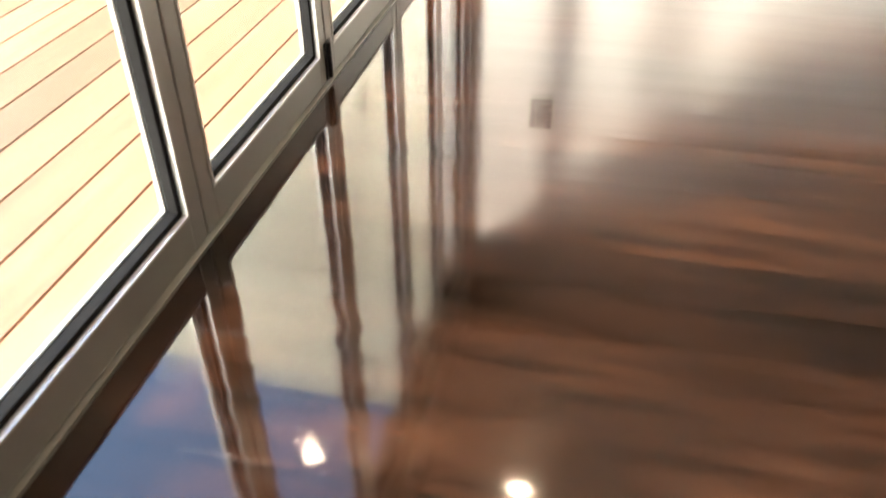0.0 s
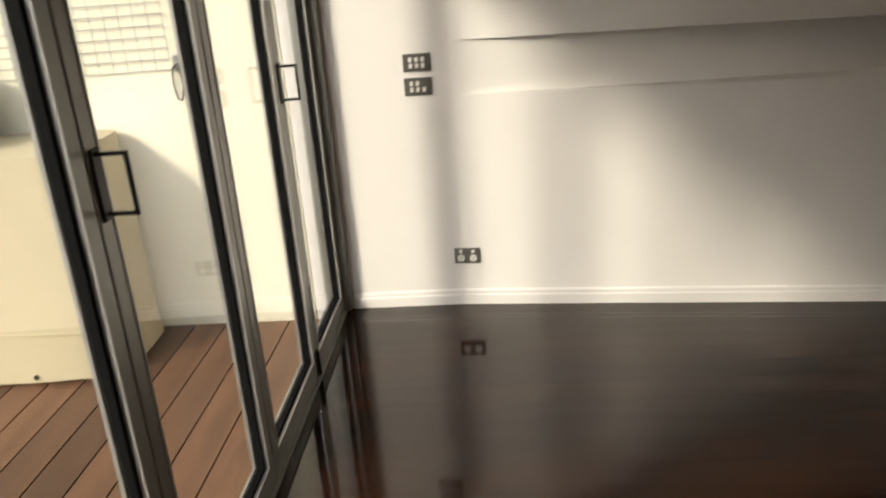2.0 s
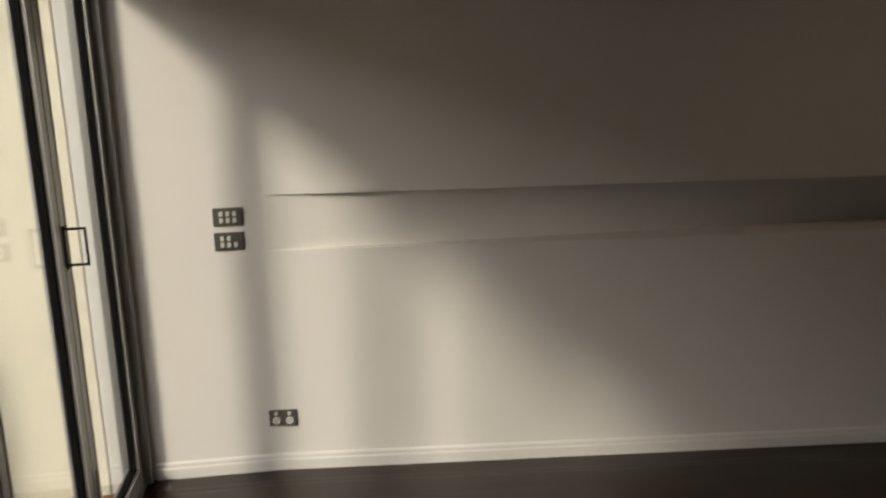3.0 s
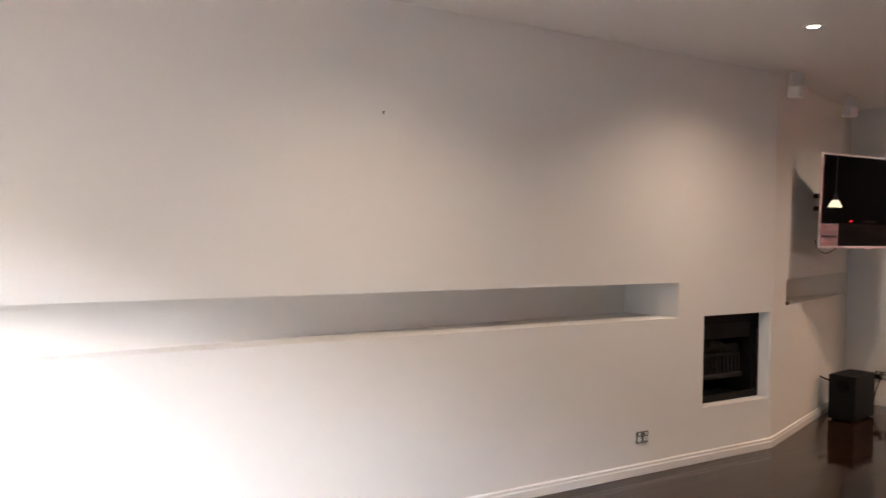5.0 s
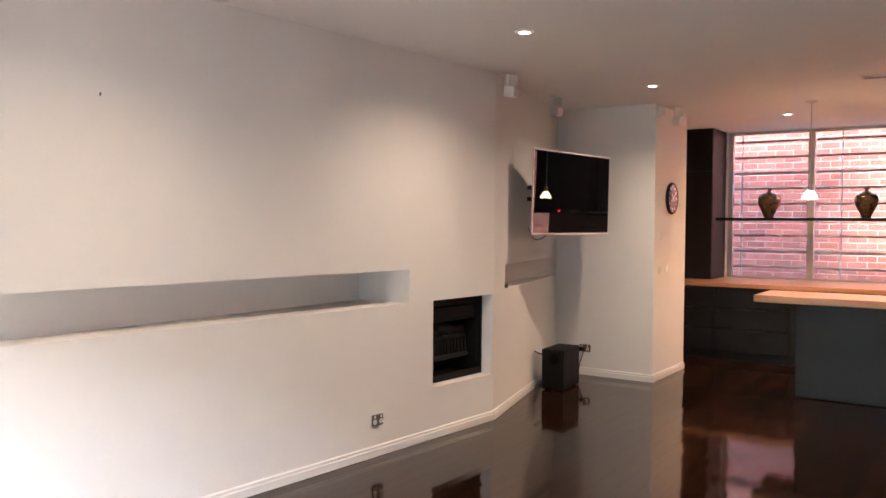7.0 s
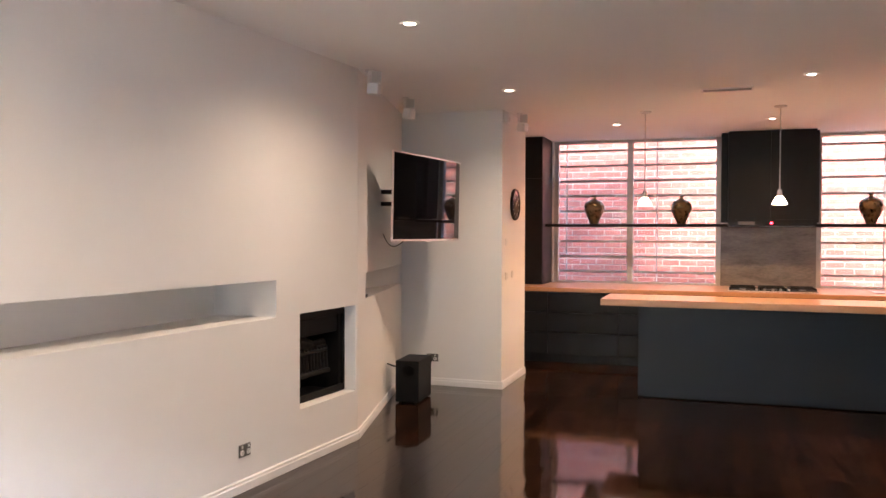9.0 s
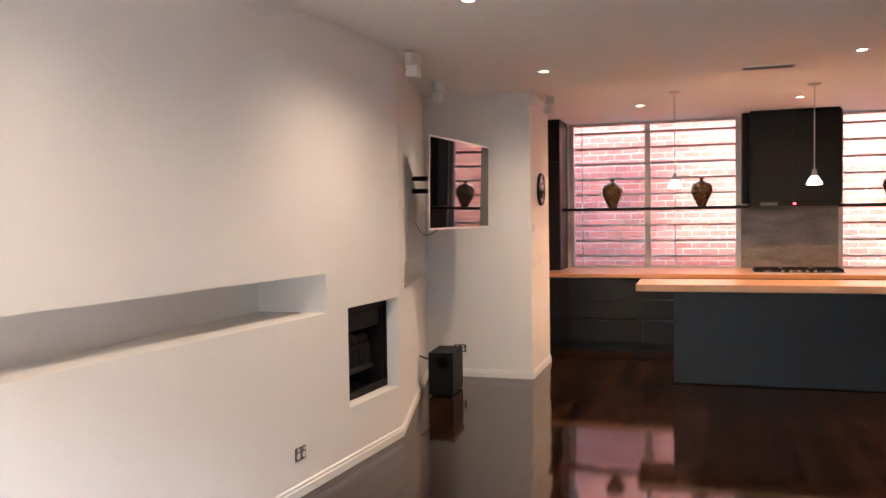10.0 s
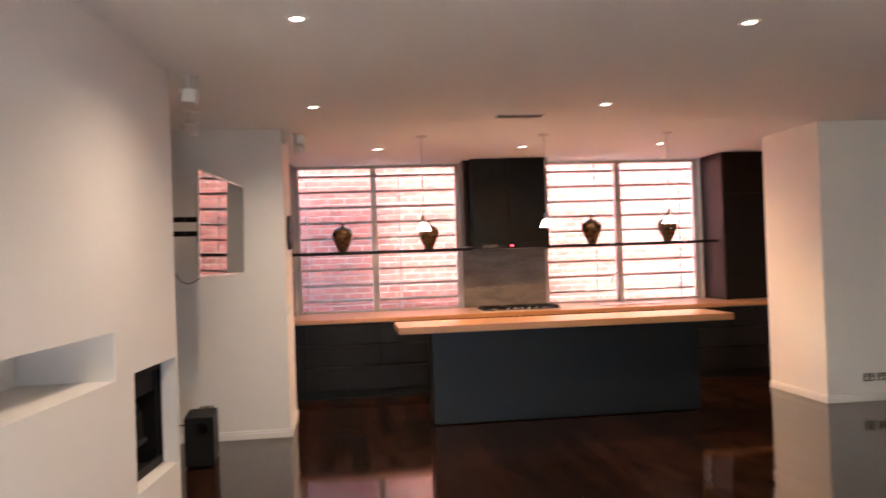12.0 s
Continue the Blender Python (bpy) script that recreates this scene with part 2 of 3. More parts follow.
wr = holed(RA, RB, (0.0005, FW_Y), (0.0005, END_Y), -0.02, CEIL, [(0.135, 0.985, 0.985, 1.178)])
struct("wall_return", wr, WALL, "white angled return wall behind the television, with a niche", "wall")
struct("wall_fin_left", B((0.0, END_Y, -0.02), (JX0, FIN_Y, CEIL)), WALL, "white wall fin beside the kitchen opening", "wall")
struct("wall_fin_right", B((JX1, 8.527, -0.02), (ROOM_X, 9.54, CEIL)), WALL, "white wall fin at the kitchen opening, warm lit", "wall")
# Out of view; its dark colour is chosen to dim the room's bounced light.
struct("wall_east", B((ROOM_X, -0.12, -0.2), (ROOM_X + 0.2, 9.54, CEIL)), TAUPE, "plain unseen side wall, coloured dark to cut bounced light", "wall")
struct("wall_kitchen_left", B((0.0, FIN_Y, -0.02), (0.30, WIN_Y, CEIL)), WALL, "white kitchen side wall", "wall")
struct("wall_kitchen_right", B((6.70, 9.54, -0.2), (6.78, WIN_Y + 0.2, CEIL)), WALL, "white kitchen side wall", "wall")
W1, W2 = (0.955, 2.965), (4.005, 6.045)
KX = 6.70
kx = lambda x: x / KX
kw = holed((0, WIN_Y), (KX, WIN_Y), (0, WIN_Y + 0.2), (KX, WIN_Y + 0.2), -0.2, CEIL,
           [(kx(W1[0]), kx(W1[1]), 0.85, 2.635), (kx(W2[0]), kx(W2[1]), 0.85, 2.635)])
struct("wall_kitchen_window", kw, WALL, "white kitchen wall with two wide windows", "wall")
# door wall
DOOR_TOP, DOORS_X = 2.24, 5.00
struct("wall_doors_head", B((0.0, -0.12, DOOR_TOP), (ROOM_X, 0.06, CEIL)), WALL, "white plaster head above the folding doors", "wall")
struct("wall_doors_side", B((DOORS_X, -0.12, -0.2), (ROOM_X, 0.06, DOOR_TOP)), WALL, "white plaster wall beside the folding doors", "wall")

# skirting boards with a stepped top
def skirting(a, b, inside):
    """A skirting from a to b; inside: the unit normal into the room."""
    a, b, n = Vector((*a, 0)), Vector((*b, 0)), Vector((*inside, 0))
    bm = bmesh.new()
    prof = ((0.0005, 0.001), (0.014, 0.001), (0.014, 0.046), (0.010, 0.053), (0.010, 0.066), (0.005, 0.072), (0.0005, 0.073))
    ring = [[bm.verts.new(p + n * o + Vector((0, 0, z))) for o, z in prof] for p in (a, b)]
    for k in range(len(prof)):
        j = (k + 1) % len(prof)
        bm.faces.new((ring[0][k], ring[0][j], ring[1][j], ring[1][k]))
    bm.faces.new(ring[0][::-1]); bm.faces.new(ring[1])
    return struct("baseboard", bm, TRIM, "white painted skirting board", "skirting")
fn = Vector((FW_Y - BEND_Y, -FW_X)).normalized()
rn = Vector((END_Y - FW_Y, FW_X)).normalized()
skirting((0.0, 0.065), (0.0, BEND_Y), (1, 0))
skirting(FA, FB, fn)
skirting(RA, (0.02, END_Y - 0.08), rn)
skirting((0.02, END_Y), (JX0 + 0.016, END_Y), (0, -1))
skirting((JX0, END_Y - 0.016), (JX0, FIN_Y), (1, 0))
skirting((JX1, 8.511), (JX1, 9.54), (-1, 0))
skirting((JX1 - 0.016, 8.527), (ROOM_X, 8.527), (0, -1))
skirting((ROOM_X, 0.06), (ROOM_X, 8.51), (-1, 0))

# ---------------- folding doors ----------------
JOINTS = [0.045, 0.665, 1.335, 2.05, 2.815, 3.58, 4.30, 4.98]
struct("door_track", B((0.0, -0.05, -0.02), (DOORS_X, 0.031, 0.006)), ALU, "aluminium floor track of the folding doors", "door track")
fb = bmesh.new()
bx(fb, (0.0, -0.06, 0.006), (0.045, 0.055, DOOR_TOP)); bx(fb, (DOORS_X - 0.02, -0.06, 0.006), (DOORS_X, 0.055, DOOR_TOP)); bx(fb, (0.045, -0.06, DOOR_TOP - 0.05), (DOORS_X - 0.02, 0.055, DOOR_TOP))
struct("door_frame", fb, ALU, "grey aluminium frame of the folding doors", "door frame")

def folding_door(i, x0, x1, handle, hinge):
    """One glazed leaf: stiles, rails, black gaskets, pane; handles and hinges where two leaves fold."""
    d = thing("door_%d" % i, "closed grey aluminium glazed folding door leaf", "folding door", group="folding doors")
    d["kind"] = "structure"
    x0, x1, z0, z1, y = x0 + 0.003, x1 - 0.003, 0.012, DOOR_TOP - 0.055, 0.022
    st = 0.052
    part("stile", B((x0, -y, z0), (x0 + st, y, z1), 0.003), ALU, d)
    part("stile", B((x1 - st, -y, z0), (x1, y, z1), 0.003), ALU, d)
    part("rail", B((x0 + st, -y, z0), (x1 - st, y, z0 + 0.082), 0.003), ALU, d)
    part("rail", B((x0 + st, -y, z1 - 0.07), (x1 - st, y, z1), 0.003), ALU, d)
    g0, g1, h0, h1 = x0 + st, x1 - st, z0 + 0.082, z1 - 0.07
    def ring(w, ya, yb):
        gb = bmesh.new()
        for lo, hi in (((g0, h0), (g0 + w, h1)), ((g1 - w, h0), (g1, h1)), ((g0 + w, h0), (g1 - w, h0 + w)), ((g0 + w, h1 - w), (g1 - w, h1))):
            bx(gb, (lo[0], ya, lo[1]), (hi[0], yb, hi[1]))
        return gb
    part("outer_bead", ring(0.022, -0.020, -0.0115), ALU, d, "grey aluminium outer glazing bead")
    part("inner_bead", ring(0.005, 0.0125, 0.0245), ALU_L, d, "pale aluminium glazing bead")
    gb = ring(0.018, -0.011, 0.012)
    part("gasket", gb, GASKET, d, "black rubber gasket")
    p = part("pane", B((g0 + 0.004, -0.003, h0 + 0.004), (g1 - 0.004, 0.003, h1 - 0.004)), GLASS, d, "clear glass pane")
    p.visible_shadow = False
    if handle:
        hx, hz = x1 - 0.030, 1.150 if x1 < 1.0 else 1.178
        hb = bmesh.new()
        bx(hb, (hx - 0.018, y, hz - 0.070), (hx + 0.018, y + 0.006, hz + 0.070), 0.002)
        for zz in (hz - 0.058, hz + 0.058):
            rod(hb, (hx, y, zz), (hx, y + 0.062, zz), 0.0045)
        rod(hb, (hx, y + 0.062, hz - 0.062), (hx, y + 0.062, hz + 0.062), 0.0045)
        part("handle", hb, BLACKM, d, "black D-shaped pull handle")
        part("flush_bolt", B((hx - 0.006, y, 0.24), (hx + 0.006, y + 0.002, 0.38), 0.0008), BLACKM, d, "dark flush bolt slot")
    if hinge:
        for hz in (0.07, DOOR_TOP - 0.17):
            hb = bmesh.new()
            bx(hb, (x1 - 0.020, y, hz - 0.052), (x1 + 0.022, y + 0.004, hz + 0.052))
            for k in range(3):
                rod(hb, (x1 + 0.003, y + 0.007, hz - 0.05 + k * 0.034), (x1 + 0.003, y + 0.007, hz - 0.018 + k * 0.034), 0.007)
            part("hinge", hb, BLACKM, d, "black knuckle hinge")
for i, (a, b) in enumerate(zip(JOINTS, JOINTS[1:]), 1):
    folding_door(i, a, b, i % 2 == 1, i % 2 == 1)

# ---------------- outside the doors ----------------
struct("ground", B((-60, -60, -0.5), (70, 75, -0.26)), CONCRETE, "pale concrete ground around the house", "ground")
struct("wall_courtyard", B((-0.25, -6.0, -0.3), (0.0, -0.13, 3.5)), RENDER, "tall cream rough-rendered courtyard wall", "courtyard wall")
struct("wall_courtyard_back", B((-0.25, -6.2, -0.3), (9.0, -6.0, 1.8)), RENDER, "low cream rendered courtyard back wall", "courtyard wall")
# Added far wall, never seen: hides the low sky from the doors.
struct("backdrop", B((-40, -20.6, -0.3), (50, -20.0, 8.9)), TAUPE, "plain unseen wall added beyond the courtyard to block low sky", "backdrop")
struct("deck_base", B((0.0, -6.0, -0.26), (9.0, -0.06, -0.075)), GASKET, "dark framing under the deck boards", "deck")

# covered barbecue against the courtyard wall: a canvas cover with soft folds and a sewn hem
def covered_barbecue():
    t = thing("covered_barbecue", "large barbecue under a cream canvas cover on the deck", "barbecue", pose(0.275, -1.75, -0.05))
    bm = bmesh.new()
    n, hgt = 96, 22
    rings = []
    for k in range(hgt + 1):
        f = k / hgt
        ring = []
        for j in range(n):
            a = 2 * math.pi * j / n
            c, s = math.cos(a), math.sin(a)
            e = 0.22
            x = math.copysign(abs(c) ** e, c)
            y = math.copysign(abs(s) ** e, s)
            flare = 1.0 + 0.035 * (1 - f) + 0.014 * math.sin(9 * a + 2.2 * f) * (1 - f) ** 1.5
            ring.append(bm.verts.new((x * 0.265 * flare, y * 0.885 * flare, 0.012 + 0.955 * f + 0.012 * math.sin(5 * a) * (f == 0))))
        rings.append(ring)
    for p, q in zip(rings, rings[1:]):
        for j in range(n):
            bm.faces.new((p[j], p[(j + 1) % n], q[(j + 1) % n], q[j]))
    bm.faces.new(rings[-1])
    bmesh.ops.bevel(bm, geom=[e for e in bm.edges if all(abs(v.co.z - 0.967) < 1e-3 for v in e.verts)], offset=0.018, segments=3, affect="EDGES")
    smooth(part("cover", bm, CANVAS, t, "cream canvas cover"), 50)
    hood = bmesh.new()
    bx(hood, (-0.22, -0.62, 0.93), (0.22, 0.40, 1.28), 0.09)
    smooth(part("hood_cover", hood, CANVAS, t, "cream canvas over the raised hood"))
    hem = bmesh.new()
    bx(hem, (0.273, -0.86, 0.23), (0.279, 0.86, 0.242), 0.002)
    part("hem", hem, CANVAS, t, "stitched hem band")
    for y in (-0.55, 0.0, 0.55):
        part("eyelet", rod(bmesh.new(), (0.27, y, 0.045), (0.286, y, 0.045), 0.010), BLACKM, t, "dark metal eyelet")
covered_barbecue()

def wire_trellis():
    t = thing("wire_trellis", "galvanised wire grid trellis fixed on the cream wall", "trellis", pose(0.0, -0.60, 1.15))
    bm = bmesh.new()
    for k in range(29):
        rod(bm, (0.012, -1.5, k * 0.0465), (0.012, 0.0, k * 0.0465), 0.0020, 6)
    part("wires", bm, WIRE, t)
    bm = bmesh.new()
    for k in range(25):
        rod(bm, (0.017, -1.5 + k * 0.0625, 0), (0.017, -1.5 + k * 0.0625, 1.31), 0.0014, 6)
    part("cross_wires", bm, WIRE, t)
    for y in (-1.4, -0.08):
        part("bracket", B((0.0, y - 0.012, 0.60), (0.02, y + 0.012, 0.63)), WIRE, t)
wire_trellis()

def wall_hook():
    t = thing("wall_hook", "grey metal hook with a hanging cord loop on the wall", "hook", pose(0.0, -0.580, 1.17))
    part("plate", B((0.0, -0.012, -0.03), (0.008, 0.012, 0.04), 0.002), WIRE, t)
    bm = bmesh.new()
    pts = [Vector((0.02 + 0.006 * math.sin(a), 0.022 * math.sin(a), -0.075 + 0.075 * math.cos(a))) for a in np.linspace(0, 2 * math.pi, 17)]
    for p, q in zip(pts, pts[1:]):
        rod(bm, p, q, 0.004, 6)
    part("cord", bm, BLACKM, t, "dark cord loop")
    part("peg", rod(bmesh.new(), (0.006, 0, 0), (0.03, 0, 0.006), 0.005), WIRE, t)
wall_hook()

# ---------------- plates on the walls ----------------
def plate(name, label, m, w=0.116, h=0.073, rows=((-0.028, 0.012), (0.028, 0.012)), big=False, face=PLATE):
    """A wall plate in the plane x = 0 of m: a bevelled plate with rockers, or two sockets with rockers above."""
    t = thing(name, label, "socket" if big else "switch", m, "wall plates")
    part("plate", B((0.0, -w / 2, -h / 2), (0.009, w / 2, h / 2), 0.003), face, t)
    for y, z in rows:
        if big:
            so = smooth(part("socket", rod(bmesh.new(), (0.009, y, -0.010), (0.012, y, -0.010), 0.0165, 20), WPLATE, t, "white socket insert"))
            pins = bmesh.new()
            for dy, dz, tilt in ((-0.006, 0.004, 0.5), (0.006, 0.004, -0.5), (0, -0.007, 0)):
                bmesh.ops.create_cube(pins, size=1, matrix=Matrix.Translation((0.0122, y + dy, -0.010 + dz)) @ Matrix.Rotation(tilt, 4, "X") @ Matrix.Diagonal((0.001, 0.0022, 0.007, 1)))
            part("pin_slots", pins, GASKET, so, "dark pin slots")
            part("rocker", B((0.009, y - 0.007, 0.014), (0.014, y + 0.007, 0.030), 0.002), WPLATE, t, "white rocker")
        else:
            part("rocker", B((0.009, y - 0.0075, z - 0.010), (0.014, y + 0.0075, z + 0.010), 0.002), WPLATE, t, "white rocker")
    return t
SOCK = ((-0.028, 0), (0.028, 0))
SIX = tuple((y, z) for y in (-0.026, 0.0, 0.026) for z in (-0.013, 0.013))
plate("light_switch", "grey wall plate with six white rocker switches", pose(0, 0.445, 1.112), rows=SIX)
plate("light_switch", "grey wall plate with five white rocker switches", pose(0, 0.443, 1.012), rows=SIX[:5])
fang = math.degrees(math.atan2(fn.y, fn.x))
fpos = lambda y, z, o=0.0: (FW_X * fs(y) + fn.x * o, y + fn.y * o, z)
plate("power_socket", "grey double power socket above the skirting", pose(*fpos(0.605, 0.238, 0.0015), 0, 0, fang), rows=SOCK, big=True)
plate("power_socket", "grey double power socket below the niche", pose(*fpos(5.08, 0.236, 0.0005), 0, 0, fang), w=0.10, rows=SOCK, big=True)
plate("power_socket", "grey double power socket with a plugged cable", pose(0.33, END_Y, 0.268, 0, 0, -90), rows=SOCK, big=True)
for x in (6.385, 6.53):
    plate("power_socket", "grey double power socket on the white fin", pose(x, 8.527, 0.225, 0, 0, -90), rows=SOCK, big=True)
plate("light_switch", "white wall switch on the warm lit fin", pose(JX0, 8.66, 1.395), w=0.073, h=0.073, rows=((0.0, 0.0),), face=WPLATE)
plate("light_switch", "white wall switch on the warm lit fin", pose(JX0, 8.66, 1.07), w=0.073, h=0.073, rows=((0.0, 0.012), (0.0, -0.016)), face=WPLATE)
plate("light_switch", "white wall switch on the warm lit fin", pose(JX0, 8.90, 1.075), w=0.06, h=0.073, rows=((0.0, 0.0),), face=WPLATE)
nm = thing("picture_hook", "small metal picture hook on the breast wall", "hook", pose(*fpos(3.245, 2.09, 0.0), 0, 0, fang))
part("nail", rod(bmesh.new(), (-0.002, 0, 0), (0.009, 0, 0.002), 0.003), BLACKM, nm)
part("plate", B((0.0, -0.004, -0.010), (0.003, 0.004, 0.005), 0.001), WIRE, nm)

# ---------------- gas fireplace set in the breast ----------------
def fireplace():
    """Local x points into the room, y along the breast."""
    ym, w, h = 5.98, 0.69, 0.608
    t = thing("gas_fireplace", "black gas fireplace with a slotted grate and logs", "fireplace", pose(*fpos(ym, 0.662, 0.0), 0, 0, fang))
    w, x = w / 2 * 1.002, -0.086
    fr = bmesh.new()
    bx(fr, (x - 0.02, -w, -0.30), (x, -w + 0.026, 0.30)); bx(fr, (x - 0.02, w - 0.026, -0.30), (x, w, 0.30))
    bx(fr, (x - 0.02, -w + 0.026, 0.245), (x, w - 0.026, 0.30)); bx(fr, (x - 0.02, -w + 0.026, -0.30), (x, w - 0.026, -0.255))
    part("surround", fr, FIRE_BLK, t)
    bb = bmesh.new()
    d = x - 0.28
    bx(bb, (d - 0.01, -w, -0.30), (d, w, 0.30)); bx(bb, (d, -w + 0.012, -0.303), (x - 0.02, w - 0.012, -0.29)); bx(bb, (d, -w + 0.012, 0.29), (x - 0.02, w - 0.012, 0.303))
    bx(bb, (d, -w, -0.30), (x - 0.02, -w + 0.012, 0.30)); bx(bb, (d, w - 0.06, -0.30), (x - 0.02, w, 0.30))
    part("firebox", bb, FIRE_BLK, t)
    cb = bmesh.new()
    bx(cb, (x - 0.16, -w + 0.03, 0.12), (x - 0.03, w - 0.03, 0.24), 0.01)
    part("canopy", cb, FIRE_BLK, t)
    gr = bmesh.new()
    bx(gr, (x - 0.11, -0.25, -0.165), (x - 0.06, 0.25, -0.135), 0.006)
    bx(gr, (x - 0.11, -0.25, -0.015), (x - 0.085, 0.25, 0.005), 0.006)
    for k in range(13):
        y = -0.24 + k * 0.04
        rod(gr, (x - 0.085, y, -0.15), (x - 0.095, y, 0.02 + 0.01 * (k % 2)), 0.008, 8)
    part("grate", gr, mat("worn_iron", (0.02, 0.018, 0.016), 0.55, 0.3, var=0.3, scale=15), t, "dark slotted iron grate")
    for k, (y, z, r, a) in enumerate(((-0.13, 0.03, 0.045, 0.3), (0.05, 0.05, 0.05, -0.25), (0.16, 0.02, 0.04, 0.5))):
        lb = bmesh.new()
        dv = Vector((0.05 * math.sin(a), 0.12 * math.cos(a), 0.03 * math.sin(5 * a)))
        c = Vector((x - 0.16, y, z))
        rod(lb, c - dv, c + dv, r, 9, r * 0.8)
        part("log", lb, mat("ceramic_log", (0.035, 0.028, 0.022), 0.9, var=0.5, scale=14, bump=0.6, bscale=40), t, "ceramic fire log")
fireplace()

# ---------------- television on an arm ----------------
def television():
    t = thing("television", "black flat television with a thin silver rim on a wall arm", "television", pose(0.658, 7.47, 1.765, 0, 1.0, -6.3))
    w, h = 0.625, 0.352
    part("body", B((-0.042, -w + 0.10, -h + 0.08), (-0.0065, w - 0.10, h - 0.08), 0.012), DARKPL, t)
    fr = bmesh.new()
    for lo, hi in (((-w, -h), (-w + 0.011, h)), ((w - 0.011, -h), (w, h)), ((-w + 0.011, -h), (w - 0.011, -h + 0.016)), ((-w + 0.011, h - 0.011), (w - 0.011, h))):
        bx(fr, (-0.006, lo[0], lo[1]), (0.004, hi[0], hi[1]))
    part("rim", fr, SILVER, t, "thin silver rim")
    part("screen", B((-0.006, -w + 0.011, -h + 0.016), (0.003, w - 0.011, h - 0.011)), SCREEN, t, "glossy black screen")
    part("badge", B((-0.008, -0.035, -h - 0.008), (0.005, 0.035, -h)), SILVER, t, "small silver badge")
    part("mount_plate", B((-0.062, -0.15, -0.12), (-0.045, 0.15, 0.12), 0.003), BLACKM, t)
    ab = bmesh.new()
    for z in (-0.05, 0.05):
        bx(ab, (-0.24, -0.18, z - 0.018), (-0.06, -0.14, z + 0.018), 0.003)
        bx(ab, (-0.39, -0.20, z - 0.018), (-0.22, -0.15, z + 0.018), 0.003)
    part("arm", ab, BLACKM, t, "black folding wall arm")
    part("wall_bracket", B((-0.405, -0.26, -0.13), (-0.385, -0.10, 0.13), 0.003), BLACKM, t)
    cb = bmesh.new()
    pts = [Vector((-0.05 - 0.25 * f, -0.22 - 0.06 * math.sin(3 * f), -0.30 - 0.10 * math.sin(math.pi * f))) for f in np.linspace(0, 1, 12)]
    for a, b in zip(pts, pts[1:]):
        rod(cb, a, b, 0.0035, 6)
    part("cable", cb, GASKET, t, "hanging black cable")
television()

# ---------------- subwoofer ----------------
def subwoofer():
    t = thing("subwoofer", "black vinyl subwoofer box with a round port", "loudspeaker", pose(0.405, 7.79, 0.0, 0, 0, 4))
    part("cabinet", B((-0.105, -0.20, 0.012), (0.105, 0.20, 0.372), 0.006), DARKPL, t)
    rb = bmesh.new()
    lathe(rb, ((0.050, 0.0), (0.050, 0.005), (0.043, 0.005), (0.036, -0.05), (0.0, -0.05)), Matrix.Translation((0.015, -0.20, 0.285)) @ Matrix.Rotation(radians(90), 4, "X"))
    smooth(part("port", rb, GASKET, t, "round black bass port"))
    for x in (-0.07, 0.07):
        for y in (-0.17, 0.17):
            part("foot", rod(bmesh.new(), (x, y, 0), (x, y, 0.013), 0.014), GASKET, t)
subwoofer()
def cable(name, label, pts, r, material):
    t = thing(name, label, "cable")
    bm = bmesh.new()
    fine = []
    for k in range(len(pts) - 1):
        for f in np.linspace(0, 1, 6)[:-1]:
            fine.append(Vector(pts[k]).lerp(Vector(pts[k + 1]), f * f * (3 - 2 * f)))
    fine.append(Vector(pts[-1]))
    for a, b in zip(fine, fine[1:]):
        rod(bm, a, b, r, 6)
    part("cord", bm, material, t)
cable("power_cable", "black power cable from socket to subwoofer", ((0.33, END_Y - 0.02, 0.262), (0.34, 8.36, 0.15), (0.40, 8.15, 0.008), (0.40, 7.985, 0.10)), 0.004, GASKET)
pg = thing("power_plug", "black power plug in the wall socket", "plug", pose(0.302, END_Y - 0.012, 0.258))
part("body", B((-0.018, -0.035, -0.016), (0.018, 0.0, 0.018), 0.004), GASKET, pg)

# ---------------- satellite loudspeakers and sensor ----------------
def satellite(m):
    t = thing("wall_speaker", "small white loudspeaker hanging from a ceiling bracket", "loudspeaker", m, "satellite speakers")
    part("mount", rod(bmesh.new(), (0, 0, -0.012), (0, 0, 0), 0.030, 16), WPLATE, t)
    part("stem", rod(bmesh.new(), (0, 0, -0.10), (0, 0, -0.012), 0.008), WPLATE, t)
    part("yoke", B((-0.012, -0.012, -0.125), (0.030, 0.012, -0.085), 0.004), WPLATE, t)
    for z, yaw in ((-0.062, -14), (-0.148, 30)):
        turn = pose(0.066, 0, z, 0, 6, yaw)
        cube = part("speaker_cube", B((-0.041, -0.041, -0.041), (0.041, 0.041, 0.041), 0.008), WPLATE, t)
        cube.matrix_basis = turn
        part("grille", B((0.040, -0.035, -0.035), (0.045, 0.035, 0.035), 0.002), SILVER, cube, "pale grey grille")
satellite(pose(0.585, 6.42, CEIL, 0, 0, -30))
satellite(pose(0.395, 7.60, CEIL, 0, 0, -40))
satellite(pose(1.114, 8.79, CEIL, 0, 0, -50))
sn = thing("alarm_sensor", "small white alarm sensor under the ceiling", "sensor", pose(JX0, 8.585, 2.575))
part("case", B((0.0, -0.03, -0.05), (0.045, 0.03, 0.055), 0.010), WPLATE, sn)
part("lens", B((0.043, -0.02, -0.035), (0.049, 0.02, 0.01), 0.003), SILVER, sn)

